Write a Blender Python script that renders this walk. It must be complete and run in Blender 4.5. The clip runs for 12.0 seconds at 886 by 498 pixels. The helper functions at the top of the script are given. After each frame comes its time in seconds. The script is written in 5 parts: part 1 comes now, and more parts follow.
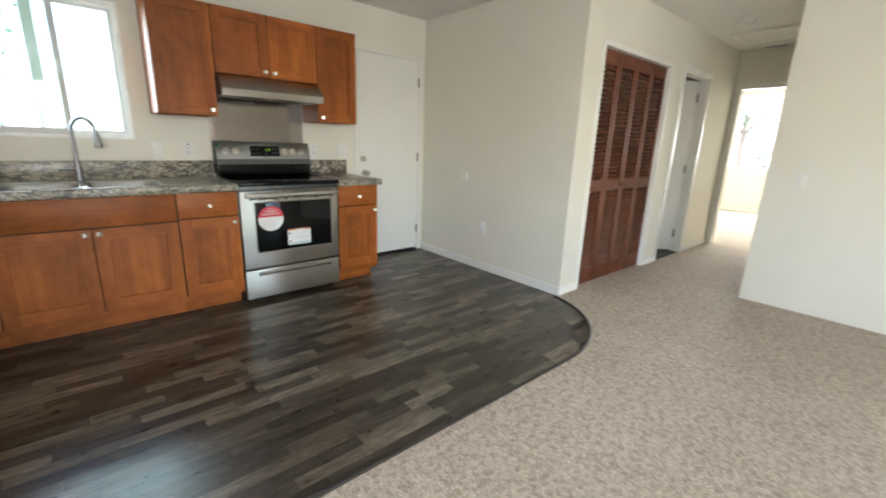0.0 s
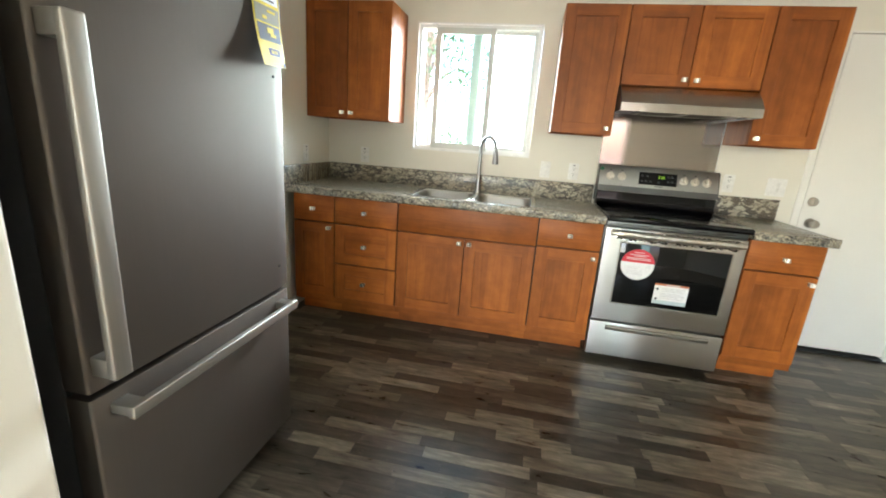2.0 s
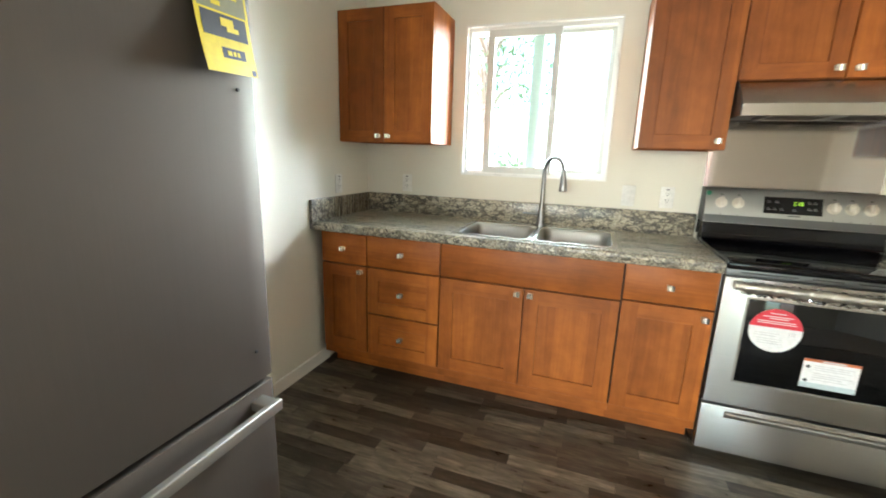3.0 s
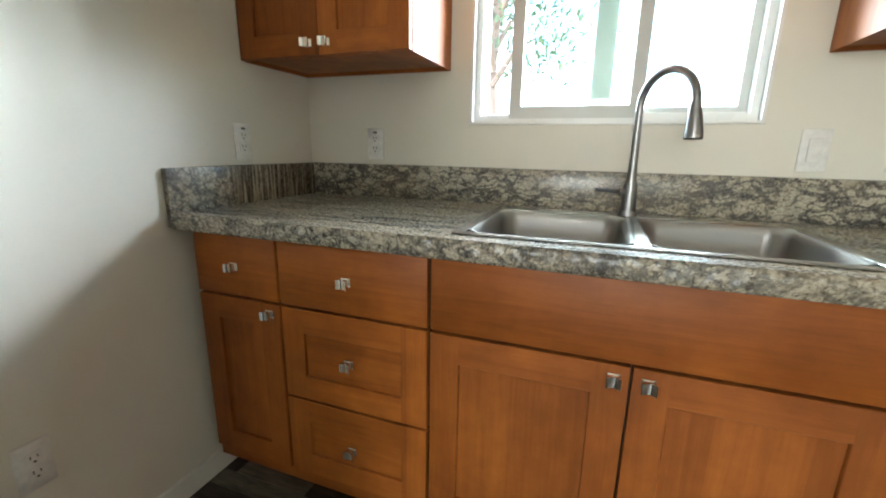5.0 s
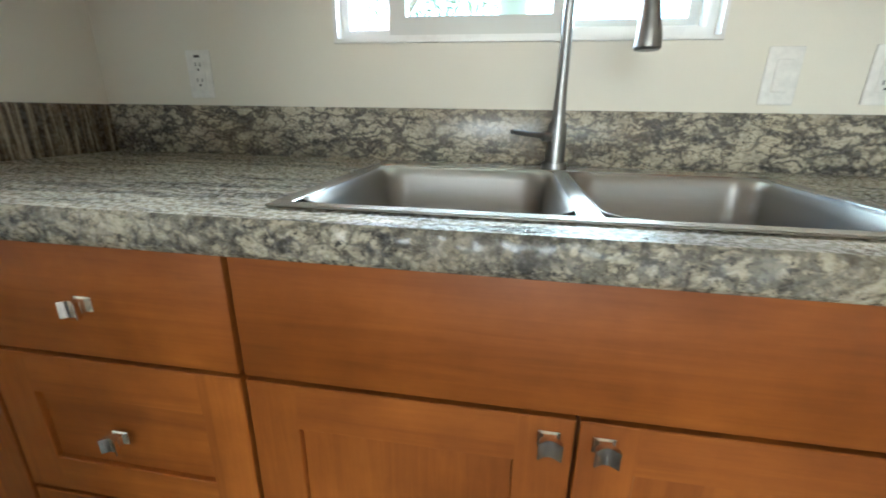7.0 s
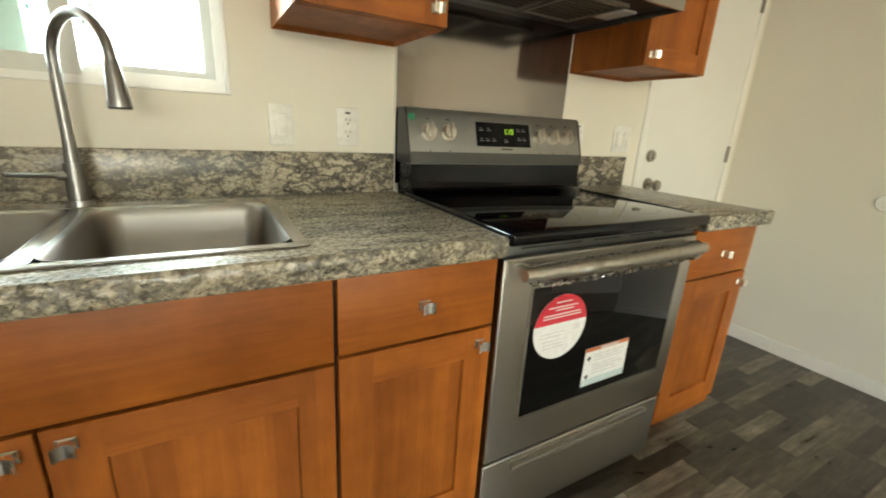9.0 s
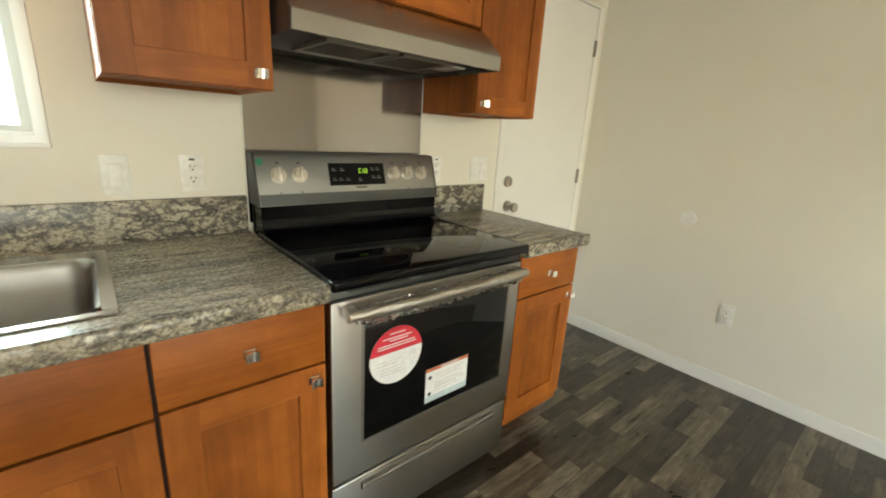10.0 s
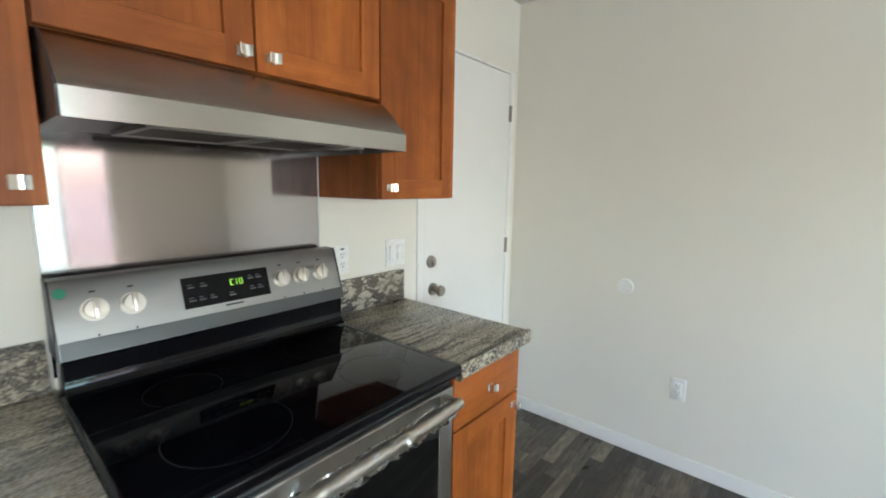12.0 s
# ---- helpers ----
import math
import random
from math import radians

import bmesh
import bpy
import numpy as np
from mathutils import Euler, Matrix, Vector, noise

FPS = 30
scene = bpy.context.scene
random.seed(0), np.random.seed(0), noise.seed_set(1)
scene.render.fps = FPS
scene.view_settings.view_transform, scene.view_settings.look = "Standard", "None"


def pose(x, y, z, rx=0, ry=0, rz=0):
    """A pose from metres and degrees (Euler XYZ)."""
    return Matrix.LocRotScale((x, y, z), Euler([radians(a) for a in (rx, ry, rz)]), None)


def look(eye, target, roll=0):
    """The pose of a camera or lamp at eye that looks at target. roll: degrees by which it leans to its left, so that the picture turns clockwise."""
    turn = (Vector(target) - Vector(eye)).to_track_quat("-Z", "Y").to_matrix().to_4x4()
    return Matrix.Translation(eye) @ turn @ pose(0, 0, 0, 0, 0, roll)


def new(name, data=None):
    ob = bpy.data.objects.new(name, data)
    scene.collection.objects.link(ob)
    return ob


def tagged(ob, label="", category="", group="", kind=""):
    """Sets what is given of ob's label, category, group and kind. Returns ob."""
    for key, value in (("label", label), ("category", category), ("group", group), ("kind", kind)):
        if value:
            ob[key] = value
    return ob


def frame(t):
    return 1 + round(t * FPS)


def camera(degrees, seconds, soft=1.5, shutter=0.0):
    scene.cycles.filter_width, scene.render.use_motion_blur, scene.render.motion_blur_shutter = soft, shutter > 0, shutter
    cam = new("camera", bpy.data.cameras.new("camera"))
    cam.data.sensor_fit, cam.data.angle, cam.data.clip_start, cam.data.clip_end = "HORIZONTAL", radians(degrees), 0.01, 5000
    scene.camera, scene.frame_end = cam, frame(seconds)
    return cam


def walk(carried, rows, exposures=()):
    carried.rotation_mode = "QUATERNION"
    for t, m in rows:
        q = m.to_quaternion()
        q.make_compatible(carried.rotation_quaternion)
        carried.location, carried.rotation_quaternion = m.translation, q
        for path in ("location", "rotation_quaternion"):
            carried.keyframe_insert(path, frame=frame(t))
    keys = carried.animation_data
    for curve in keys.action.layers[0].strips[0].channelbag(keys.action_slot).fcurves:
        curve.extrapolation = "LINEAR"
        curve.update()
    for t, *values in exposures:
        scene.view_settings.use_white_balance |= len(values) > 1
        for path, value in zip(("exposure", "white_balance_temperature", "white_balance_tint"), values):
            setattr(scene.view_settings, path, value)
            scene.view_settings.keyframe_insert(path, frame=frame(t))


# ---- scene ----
cam = camera(93.7, 12.0, 1.8, 0.25)
PATH = [
    (0, (-0.022, 0.031, 1.246), (1.256, 1.485, 0.742), 2.1),
    (0.5, (0.036, 0.23, 1.276), (0.903, 1.962, 0.779), 3.0),
    (1, (0.091, 0.376, 1.259), (0.427, 2.277, 0.736), 3.3),
    (1.5, (0.177, 0.486, 1.258), (0.074, 2.412, 0.728), 3.5),
    (2, (0.325, 0.648, 1.271), (-0.03, 2.548, 0.758), 4.2),
    (2.5, (0.346, 0.904, 1.306), (-0.135, 2.771, 0.773), 3.3),
    (3, (0.261, 1.196, 1.297), (-0.394, 3.033, 0.857), 1.9),
    (3.2, (0.256, 1.307, 1.298), (-0.462, 3.111, 0.818), 0.8),
    (4.8, (-0.07, 2.237, 1.133), (-0.796, 4.051, 0.708), 1.1),
    (5, (-0.113, 2.319, 1.094), (-0.78, 4.145, 0.624), 1.0),
    (5.5, (-0.185, 2.51, 1.046), (-0.819, 4.331, 0.512), 0.9),
    (6, (-0.213, 2.646, 1.032), (-0.844, 4.456, 0.462), 0.8),
    (6.5, (-0.183, 2.713, 1.029), (-0.71, 4.544, 0.42), 0.9),
    (7, (-0.11, 2.73, 1.023), (-0.413, 4.604, 0.395), 0.9),
    (7.5, (-0.023, 2.706, 1.025), (-0.003, 4.608, 0.408), 1.2),
    (7.7, (0.028, 2.699, 1.026), (0.195, 4.595, 0.41), 1.5),
    (9.3, (0.269, 2.379, 1.174), (1.356, 3.96, 0.609), 3.7),
    (9.5, (0.288, 2.337, 1.205), (1.447, 3.867, 0.643), 3.9),
    (10, (0.382, 2.245, 1.278), (1.646, 3.7, 0.743), 3.5),
    (10.5, (0.474, 2.119, 1.336), (1.794, 3.559, 0.907), 3.6),
    (11, (0.521, 2.078, 1.374), (1.749, 3.609, 0.988), 1.1),
    (11.5, (0.588, 2.255, 1.381), (1.932, 3.708, 1.095), 0.7),
    (12, (0.68, 2.471, 1.403), (2.199, 3.739, 1.107), 0.9),
]
walk(cam, [(t, look(eye, target, roll)) for t, eye, target, roll in PATH],
     [(0, 4.58, 5800, 8), (0.5, 4.68, 6200, 7), (1.5, 4.8, 6100, 7), (2.5, 5.25, 6050, 5), (3.2, 5.28, 6000, 5), (5.0, 4.80, 5850, 6), (6.0, 5.0, 5750, 5),
      (7.5, 4.98, 5450, 4), (9.5, 4.82, 7050, 2), (10.5, 4.84, 6100, 4), (11.2, 4.8, 5850, 5), (12, 5.0, 5300, 7)])

# ---- light ----
world = bpy.data.worlds.new("world")
scene.world = world
world.use_nodes = True
sky = world.node_tree.nodes.new("ShaderNodeTexSky")
sky.sky_type, sky.sun_disc = "NISHITA", False
sky.sun_elevation, sky.sun_rotation = radians(55), radians(200)
sky.air_density, sky.dust_density, sky.ozone_density = 1.0, 2.5, 1.0
world.node_tree.links.new(sky.outputs[0], world.node_tree.nodes["Background"].inputs[0])
world.node_tree.nodes["Background"].inputs[1].default_value = 0.09


def sun_lamp():
    lamp = bpy.data.lights.new("sun", "SUN")
    lamp.energy, lamp.angle, lamp.color = 0.5, radians(14), (1.0, 0.95, 0.87)
    ob = new("sun", lamp)
    el, az = radians(55), radians(200)
    ob.matrix_world = look((0, 0, 0), (-math.sin(az) * math.cos(el), -math.cos(az) * math.cos(el), -math.sin(el)))


def sky_lamp(name, eye, target, w, h, watts, color):
    lamp = bpy.data.lights.new(name, "AREA")
    lamp.shape, lamp.size, lamp.size_y, lamp.energy, lamp.color = "RECTANGLE", w, h, watts, color
    ob = new(name, lamp)
    ob.matrix_world = look(eye, target)


sun_lamp()
sky_lamp("skylight_north", (1.0, 14.0, 5.0), (1.0, 0, 5.0), 26, 7.4, 1550, (0.97, 0.98, 1.0))
sky_lamp("skylight_south", (2.130, -3.53, 1.12), (2.130, 0, 1.12), 0.56, 2.04, 0.15, (1.0, 0.87, 0.84))
sky_lamp("skylight_garden", (1.505, -3.53, 1.12), (1.505, 0, 1.12), 0.56, 2.04, 0.032, (0.92, 1.0, 0.90))
# added west fill, sets how bright the east walls are
sky_lamp("west_fill", (-1.29, -2.0, 1.5), (2.0, -2.0, 1.4), 2.1, 1.1, 1.0, (1.0, 0.97, 0.90))
# added fill from the south, brightens cabinets and floor; no known source
sky_lamp("living_fill", (-0.40, -3.46, 1.5), (-0.40, 0, 1.3), 1.3, 1.1, 2.4, (1.0, 0.955, 0.87))
sky_lamp("skylight_bedroom", (10.72, 2.1, 1.5), (7, 2.1, 1.2), 1.6, 1.1, 12.5, (1.0, 0.97, 0.90))



# ---- materials ----
class Nodes:
    def __init__(self, name):
        self.mat = bpy.data.materials.new(name)
        self.mat.use_nodes = True
        self.tree = self.mat.node_tree
        self.bsdf = self.tree.nodes["Principled BSDF"]
        self.coord = self.tree.nodes.new("ShaderNodeTexCoord").outputs["Object"]

    def put(self, kind, **sockets):
        node = self.tree.nodes.new(kind)
        for key, value in sockets.items():
            self.set(node, key, value)
        return node

    def set(self, node, key, value):
        socket = node.inputs[key.replace("_", " ")]
        if isinstance(value, bpy.types.NodeSocket):
            self.tree.links.new(value, socket)
        else:
            socket.default_value = value

    def scaled(self, vec, source=None):
        node = self.put("ShaderNodeMapping", Scale=vec)
        self.tree.links.new(source or self.coord, node.inputs["Vector"])
        return node.outputs[0]

    def noise(self, scale, detail=4, rough=0.55, vec=None, distort=0.0):
        return self.put("ShaderNodeTexNoise", Vector=vec or self.coord, Scale=scale, Detail=detail,
                        Roughness=rough, Distortion=distort).outputs["Fac"]

    def ramp(self, fac, stops):
        node = self.put("ShaderNodeValToRGB", Fac=fac)
        ramp = node.color_ramp
        while len(ramp.elements) < len(stops):
            ramp.elements.new(0.5)
        for el, (place, colour) in zip(ramp.elements, stops):
            el.position, el.color = place, (*colour, 1)
        return node.outputs[0]

    def mix(self, fac, a, b, blend="MIX"):
        node = self.tree.nodes.new("ShaderNodeMix")
        node.data_type, node.blend_type = "RGBA", blend
        for index, value in ((0, fac), (6, a), (7, b)):
            if isinstance(value, bpy.types.NodeSocket):
                self.tree.links.new(value, node.inputs[index])
            else:
                node.inputs[index].default_value = value if index == 0 else (*value, 1)
        return node.outputs[2]

    def math(self, op, a, b=0.0):
        node = self.tree.nodes.new("ShaderNodeMath")
        node.operation = op
        for index, value in enumerate((a, b)):
            if isinstance(value, bpy.types.NodeSocket):
                self.tree.links.new(value, node.inputs[index])
            else:
                node.inputs[index].default_value = value
        return node.outputs[0]

    def bump(self, height, strength, distance):
        node = self.put("ShaderNodeBump", Height=height, Strength=strength, Distance=distance)
        self.tree.links.new(node.outputs[0], self.bsdf.inputs["Normal"])

    def done(self, **sockets):
        for key, value in sockets.items():
            self.set(self.bsdf, key, value)
        return self.mat


def spread(low, high):
    return [(0.3, low), (0.7, high)]


def paint(name, colour, rough=0.55, grain=140, strength=0.25, dist=0.0015):
    n = Nodes(name)
    big = n.noise(1.6, 3)
    low = tuple(c * 0.955 for c in colour)
    col = n.ramp(big, spread(low, colour))
    n.bump(n.noise(grain, 3, 0.6), strength, dist)
    rough_var = n.ramp(n.noise(7, 4), spread((rough - 0.06,) * 3, (rough + 0.06,) * 3))
    return n.done(Base_Color=col, Roughness=rough_var)


def stained_wood(name, low, high, axis="z", rough=0.48, coat=0.0):
    n = Nodes(name)
    s = {"z": (26, 26, 1.6), "x": (1.6, 26, 26), "y": (26, 1.6, 26)}[axis]
    grain = n.noise(1.0, 6, 0.62, n.scaled(s), 0.8)
    cloud = n.noise(3.2, 3, 0.5, n.scaled((1, 1, 0.6)))
    fine = n.noise(6.0, 3, 0.6, n.scaled(s))
    col = n.ramp(grain, [(0.28, low), (0.72, high)])
    shade = n.ramp(cloud, spread((0.68, 0.62, 0.54), (1.12, 1.10, 1.06)))
    col = n.mix(1.0, col, shade, "MULTIPLY")
    col = n.mix(0.35, col, n.ramp(fine, spread((0.75, 0.7, 0.65), (1.05, 1.05, 1.05))), "MULTIPLY")
    blotch = n.noise(13, 4, 0.6)
    col = n.mix(0.8, col, n.ramp(blotch, spread((0.80, 0.76, 0.70), (1.10, 1.09, 1.08))), "MULTIPLY")
    apart = n.tree.nodes.new("ShaderNodeSeparateXYZ")
    n.tree.links.new(n.coord, apart.inputs[0])
    strip = n.math("FLOOR", n.math("MULTIPLY", apart.outputs["Z" if axis == "x" else "X"], 12.5))
    board = n.tree.nodes.new("ShaderNodeTexWhiteNoise")
    board.noise_dimensions = "1D"
    n.tree.links.new(strip, board.inputs["W"])
    col = n.mix(1.0, col, n.ramp(board.outputs["Value"], [(0.0, (0.88, 0.86, 0.83)), (1.0, (1.09, 1.09, 1.08))]), "MULTIPLY")
    piece = n.tree.nodes.new("ShaderNodeObjectInfo").outputs["Random"]
    col = n.mix(1.0, col, n.ramp(piece, [(0.0, (0.86, 0.83, 0.80)), (1.0, (1.10, 1.10, 1.10))]), "MULTIPLY")
    return n.done(Base_Color=col, Roughness=rough, Coat_Weight=coat, Coat_Roughness=0.25, Specular_IOR_Level=0.32)


def steel(name, colour, rough, axis="x", aniso=0.6):
    n = Nodes(name)
    s = {"x": (1.5, 700, 700), "z": (700, 700, 1.5), "y": (700, 1.5, 700)}[axis]
    brush = n.noise(1.0, 2, 0.5, n.scaled(s))
    smear = n.noise(4.0, 4, 0.6)
    r = n.ramp(smear, [(0.0, (rough * 0.9,) * 3), (1.0, (rough * 1.1,) * 3)])
    tangent = n.tree.nodes.new("ShaderNodeTangent")
    tangent.direction_type, tangent.axis = "RADIAL", "Z"
    col = n.ramp(brush, spread(tuple(c * 0.95 for c in colour), colour))
    return n.done(Base_Color=col, Metallic=1.0, Roughness=r, Anisotropic=aniso, Anisotropic_Rotation=0.25, Tangent=tangent.outputs[0])


def plain(name, colour, rough=0.4, metal=0.0, grain=60, coat=0.0, spec=0.5):
    n = Nodes(name)
    col = n.ramp(n.noise(grain, 3), spread(tuple(c * 0.9 for c in colour), tuple(min(1, c * 1.05) for c in colour)))
    return n.done(Base_Color=col, Roughness=rough, Metallic=metal, Coat_Weight=coat, Specular_IOR_Level=spec)


def granite(name, stretch, crack, veins, zones=False, grit=1.0, bold=0.16, pale=0.0):
    """Cream and grey stone with dark broken veins; stretch and crack: grains to the metre along x, y, z."""
    n = Nodes(name)

    def shaken(amount, scale):
        node = n.put("ShaderNodeVectorMath")
        node.operation = "MULTIPLY_ADD"
        n.tree.links.new(n.put("ShaderNodeTexNoise", Vector=n.coord, Scale=scale, Detail=5, Roughness=0.6).outputs["Color"], node.inputs[0])
        node.inputs[1].default_value = (amount,) * 3
        n.tree.links.new(n.coord, node.inputs[2])
        return node.outputs[0]

    soft, hard = shaken(0.10, 4.0), shaken(0.075, 22.0)
    flow = n.noise(1.0, 9, 0.70, n.scaled(stretch, soft), 0.4)
    chunks = n.noise(46, 6, 0.66, None, 0.4)
    specks = n.noise(120, 4, 0.7)
    cells = n.put("ShaderNodeTexVoronoi", Vector=n.scaled(crack, hard), Scale=1.0)
    cells.feature = "DISTANCE_TO_EDGE"
    tone = n.put("ShaderNodeTexVoronoi", Vector=n.scaled(crack, hard), Scale=1.0).outputs["Color"]
    grey = n.put("ShaderNodeRGBToBW", Color=tone).outputs[0]
    col = n.ramp(flow, [(0.36, (0.035, 0.032, 0.028)), (0.43, (0.14, 0.125, 0.10)), (0.48, (0.33, 0.29, 0.215)),
                        (0.53, (0.54, 0.475, 0.35)), (0.58, (0.30, 0.265, 0.20)), (0.66, (0.08, 0.072, 0.06))])
    col = n.mix(n.ramp(grey, [(0.45, (0, 0, 0)), (0.70, (veins * 0.65,) * 3)]), col, (0.50, 0.45, 0.345))
    col = n.mix(n.ramp(chunks, [(0.54, (0, 0, 0)), (0.60, (0.5 * grit,) * 3)]), col, (0.50, 0.445, 0.345))
    col = n.mix(n.ramp(chunks, [(0.40, (0.75 * grit,) * 3), (0.45, (0, 0, 0))]), col, (0.085, 0.075, 0.06))
    col = n.mix(n.ramp(specks, [(0.58, (0, 0, 0)), (0.64, (0.6 * grit,) * 3)]), col, (0.60, 0.545, 0.44))
    col = n.mix(n.ramp(specks, [(0.36, (0.9 * grit,) * 3), (0.42, (0, 0, 0))]), col, (0.028, 0.028, 0.03))
    col = n.mix(pale, col, (0.54, 0.50, 0.41))
    width = n.ramp(n.noise(9, 4, 0.6), [(0.42, (0, 0, 0)), (0.70, (bold,) * 3)])
    line = n.math("SUBTRACT", cells.outputs["Distance"], width)
    col = n.mix(n.ramp(line, [(0.0, (veins,) * 3), (0.09, (0, 0, 0))]), col, (0.050, 0.048, 0.047))
    dark = n.noise(1.0, 4, 0.6, n.scaled(tuple(max(2.0, c * 0.28) for c in stretch), soft), 0.4)
    col = n.mix(n.ramp(dark, [(0.52, (0, 0, 0)), (0.66, (0.62 * (1 - pale),) * 3)]), col, (0.075, 0.071, 0.064))
    warm = n.noise(3.0, 3, 0.5)
    col = n.mix(n.ramp(warm, [(0.5, (0, 0, 0)), (0.75, (0.4,) * 3)]), col, (0.27, 0.205, 0.12))
    if zones:
        apart = n.tree.nodes.new("ShaderNodeSeparateXYZ")
        n.tree.links.new(soft, apart.inputs[0])
        streak = n.noise(1.0, 8, 0.68, n.scaled((20, 85, 4.5)), 0.5)
        brown = n.ramp(streak, [(0.36, (0.020, 0.016, 0.012)), (0.46, (0.075, 0.055, 0.034)), (0.53, (0.19, 0.145, 0.09)), (0.60, (0.40, 0.34, 0.245))])
        col = n.mix(n.ramp(n.math("ADD", apart.outputs["Y"], 0.5), [(0.42, (0, 0, 0)), (0.48, (0.92,) * 3)]), col, brown)
    n.bump(chunks, 0.12, 0.002)
    return n.done(Base_Color=col, Roughness=n.ramp(specks, spread((0.20,) * 3, (0.34,) * 3)))


def vinyl(name, per_island):
    n = Nodes(name)
    if per_island:
        rand = n.tree.nodes.new("ShaderNodeNewGeometry").outputs["Random Per Island"]
    else:
        rand = n.tree.nodes.new("ShaderNodeObjectInfo").outputs["Random"]
    world_place = n.tree.nodes.new("ShaderNodeNewGeometry").outputs["Position"]
    shift = n.put("ShaderNodeVectorMath")
    shift.operation = "ADD"
    n.tree.links.new(world_place, shift.inputs[0])
    comb = n.put("ShaderNodeCombineXYZ", X=n.math("MULTIPLY", rand, 37.0), Y=n.math("MULTIPLY", rand, 11.0))
    n.tree.links.new(comb.outputs[0], shift.inputs[1])
    place = shift.outputs[0]
    tone = n.ramp(rand, [(0.0, (0.030, 0.0240, 0.0165)), (0.30, (0.046, 0.0375, 0.026)), (0.52, (0.075, 0.062, 0.044)),
                         (0.74, (0.120, 0.101, 0.073)), (1.0, (0.180, 0.155, 0.115))])
    grain = n.noise(1.0, 5, 0.65, n.scaled((4.0, 55, 5), place), 0.6)
    fine = n.noise(1.0, 2, 0.6, n.scaled((9.0, 150, 20), place))
    cloud = n.noise(1.0, 4, 0.6, n.scaled((8, 26, 5), place), 0.5)
    worn = n.noise(1.0, 5, 0.7, n.scaled((14, 40, 5), place))
    col = n.mix(1.0, tone, n.ramp(grain, [(0.30, (0.62, 0.60, 0.56)), (0.52, (1.0, 1.0, 1.0)), (0.70, (1.45, 1.44, 1.42))]), "MULTIPLY")
    col = n.mix(0.5, col, n.ramp(fine, [(0.3, (0.72, 0.71, 0.70)), (0.7, (1.28, 1.28, 1.27))]), "MULTIPLY")
    col = n.mix(1.0, col, n.ramp(cloud, [(0.32, (0.58, 0.56, 0.52)), (0.5, (1.0, 1.0, 1.0)), (0.68, (1.5, 1.5, 1.5))]), "MULTIPLY")
    col = n.mix(n.ramp(worn, [(0.60, (0, 0, 0)), (0.72, (0.35,) * 3)]), col, (0.22, 0.195, 0.15))
    rough = n.ramp(cloud, spread((0.27,) * 3, (0.36,) * 3))
    return n.done(Base_Color=col, Roughness=rough)


def carpet_pile(name):
    n = Nodes(name)
    loops = n.put("ShaderNodeTexVoronoi", Vector=n.scaled((105, 105, 105)), Scale=1.0)
    d = loops.outputs["Distance"]
    fleck = n.noise(60, 3, 0.7)
    big = n.noise(1.3, 3)
    col = n.ramp(fleck, [(0.25, (0.40, 0.325, 0.245)), (0.5, (0.58, 0.49, 0.39)), (0.75, (0.68, 0.59, 0.48))])
    col = n.mix(0.55, col, n.ramp(d, [(0.1, (1.05, 1.05, 1.05)), (0.75, (0.5, 0.48, 0.46))]), "MULTIPLY")
    col = n.mix(1.0, col, n.ramp(big, spread((0.9, 0.9, 0.89), (1.03, 1.03, 1.03))), "MULTIPLY")
    tuft = n.noise(38, 2, 0.5)
    col = n.mix(0.9, col, n.ramp(tuft, [(0.34, (0.76, 0.73, 0.69)), (0.5, (1.0, 1.0, 1.0)), (0.66, (1.13, 1.13, 1.13))]), "MULTIPLY")
    n.bump(n.math("SUBTRACT", n.math("MULTIPLY", fleck, 0.6), d), 0.9, 0.006)
    return n.done(Base_Color=col, Roughness=0.95)


def clear(name, tint, rough=0.0):
    n = Nodes(name)
    return n.done(Base_Color=(*tint, 1), Roughness=rough, Transmission_Weight=1.0, IOR=1.45)


def pane_glass(name, tint):
    mat = bpy.data.materials.new(name)
    mat.use_nodes = True
    tree = mat.node_tree
    tree.nodes.remove(tree.nodes["Principled BSDF"])
    out = tree.nodes["Material Output"]
    through_it = tree.nodes.new("ShaderNodeBsdfTransparent")
    through_it.inputs[0].default_value = (*tint, 1)
    gloss = tree.nodes.new("ShaderNodeBsdfGlossy")
    gloss.inputs["Roughness"].default_value = 0.02
    both = tree.nodes.new("ShaderNodeMixShader")
    both.inputs[0].default_value = 0.045
    tree.links.new(through_it.outputs[0], both.inputs[1])
    tree.links.new(gloss.outputs[0], both.inputs[2])
    tree.links.new(both.outputs[0], out.inputs[0])
    return mat


def glowing(name, colour, strength):
    n = Nodes(name)
    return n.done(Base_Color=(*colour, 1), Emission_Color=(*colour, 1), Emission_Strength=strength)


WALL = paint("wall_paint", (0.78, 0.74, 0.635))
CEIL = paint("ceiling_paint", (0.78, 0.76, 0.70), 0.8, 90, 0.4, 0.003)
TRIM = paint("trim_paint", (0.83, 0.81, 0.75), 0.32, 60, 0.08)
DOORP = paint("door_paint", (0.83, 0.81, 0.75), 0.35, 60, 0.08)
VINYLW = paint("white_vinyl_frame", (0.82, 0.81, 0.78), 0.3, 40, 0.05)
# white sash vinyl, greyed because its shade is put into the colour
SASHV = paint("shaded_sash_vinyl", (0.60, 0.60, 0.56), 0.4, 40, 0.05)
WOOD = stained_wood("cherry_stain", (0.300, 0.089, 0.0140), (0.450, 0.147, 0.023))
WOODX = stained_wood("cherry_stain_across", (0.300, 0.089, 0.0140), (0.450, 0.147, 0.023), "x")
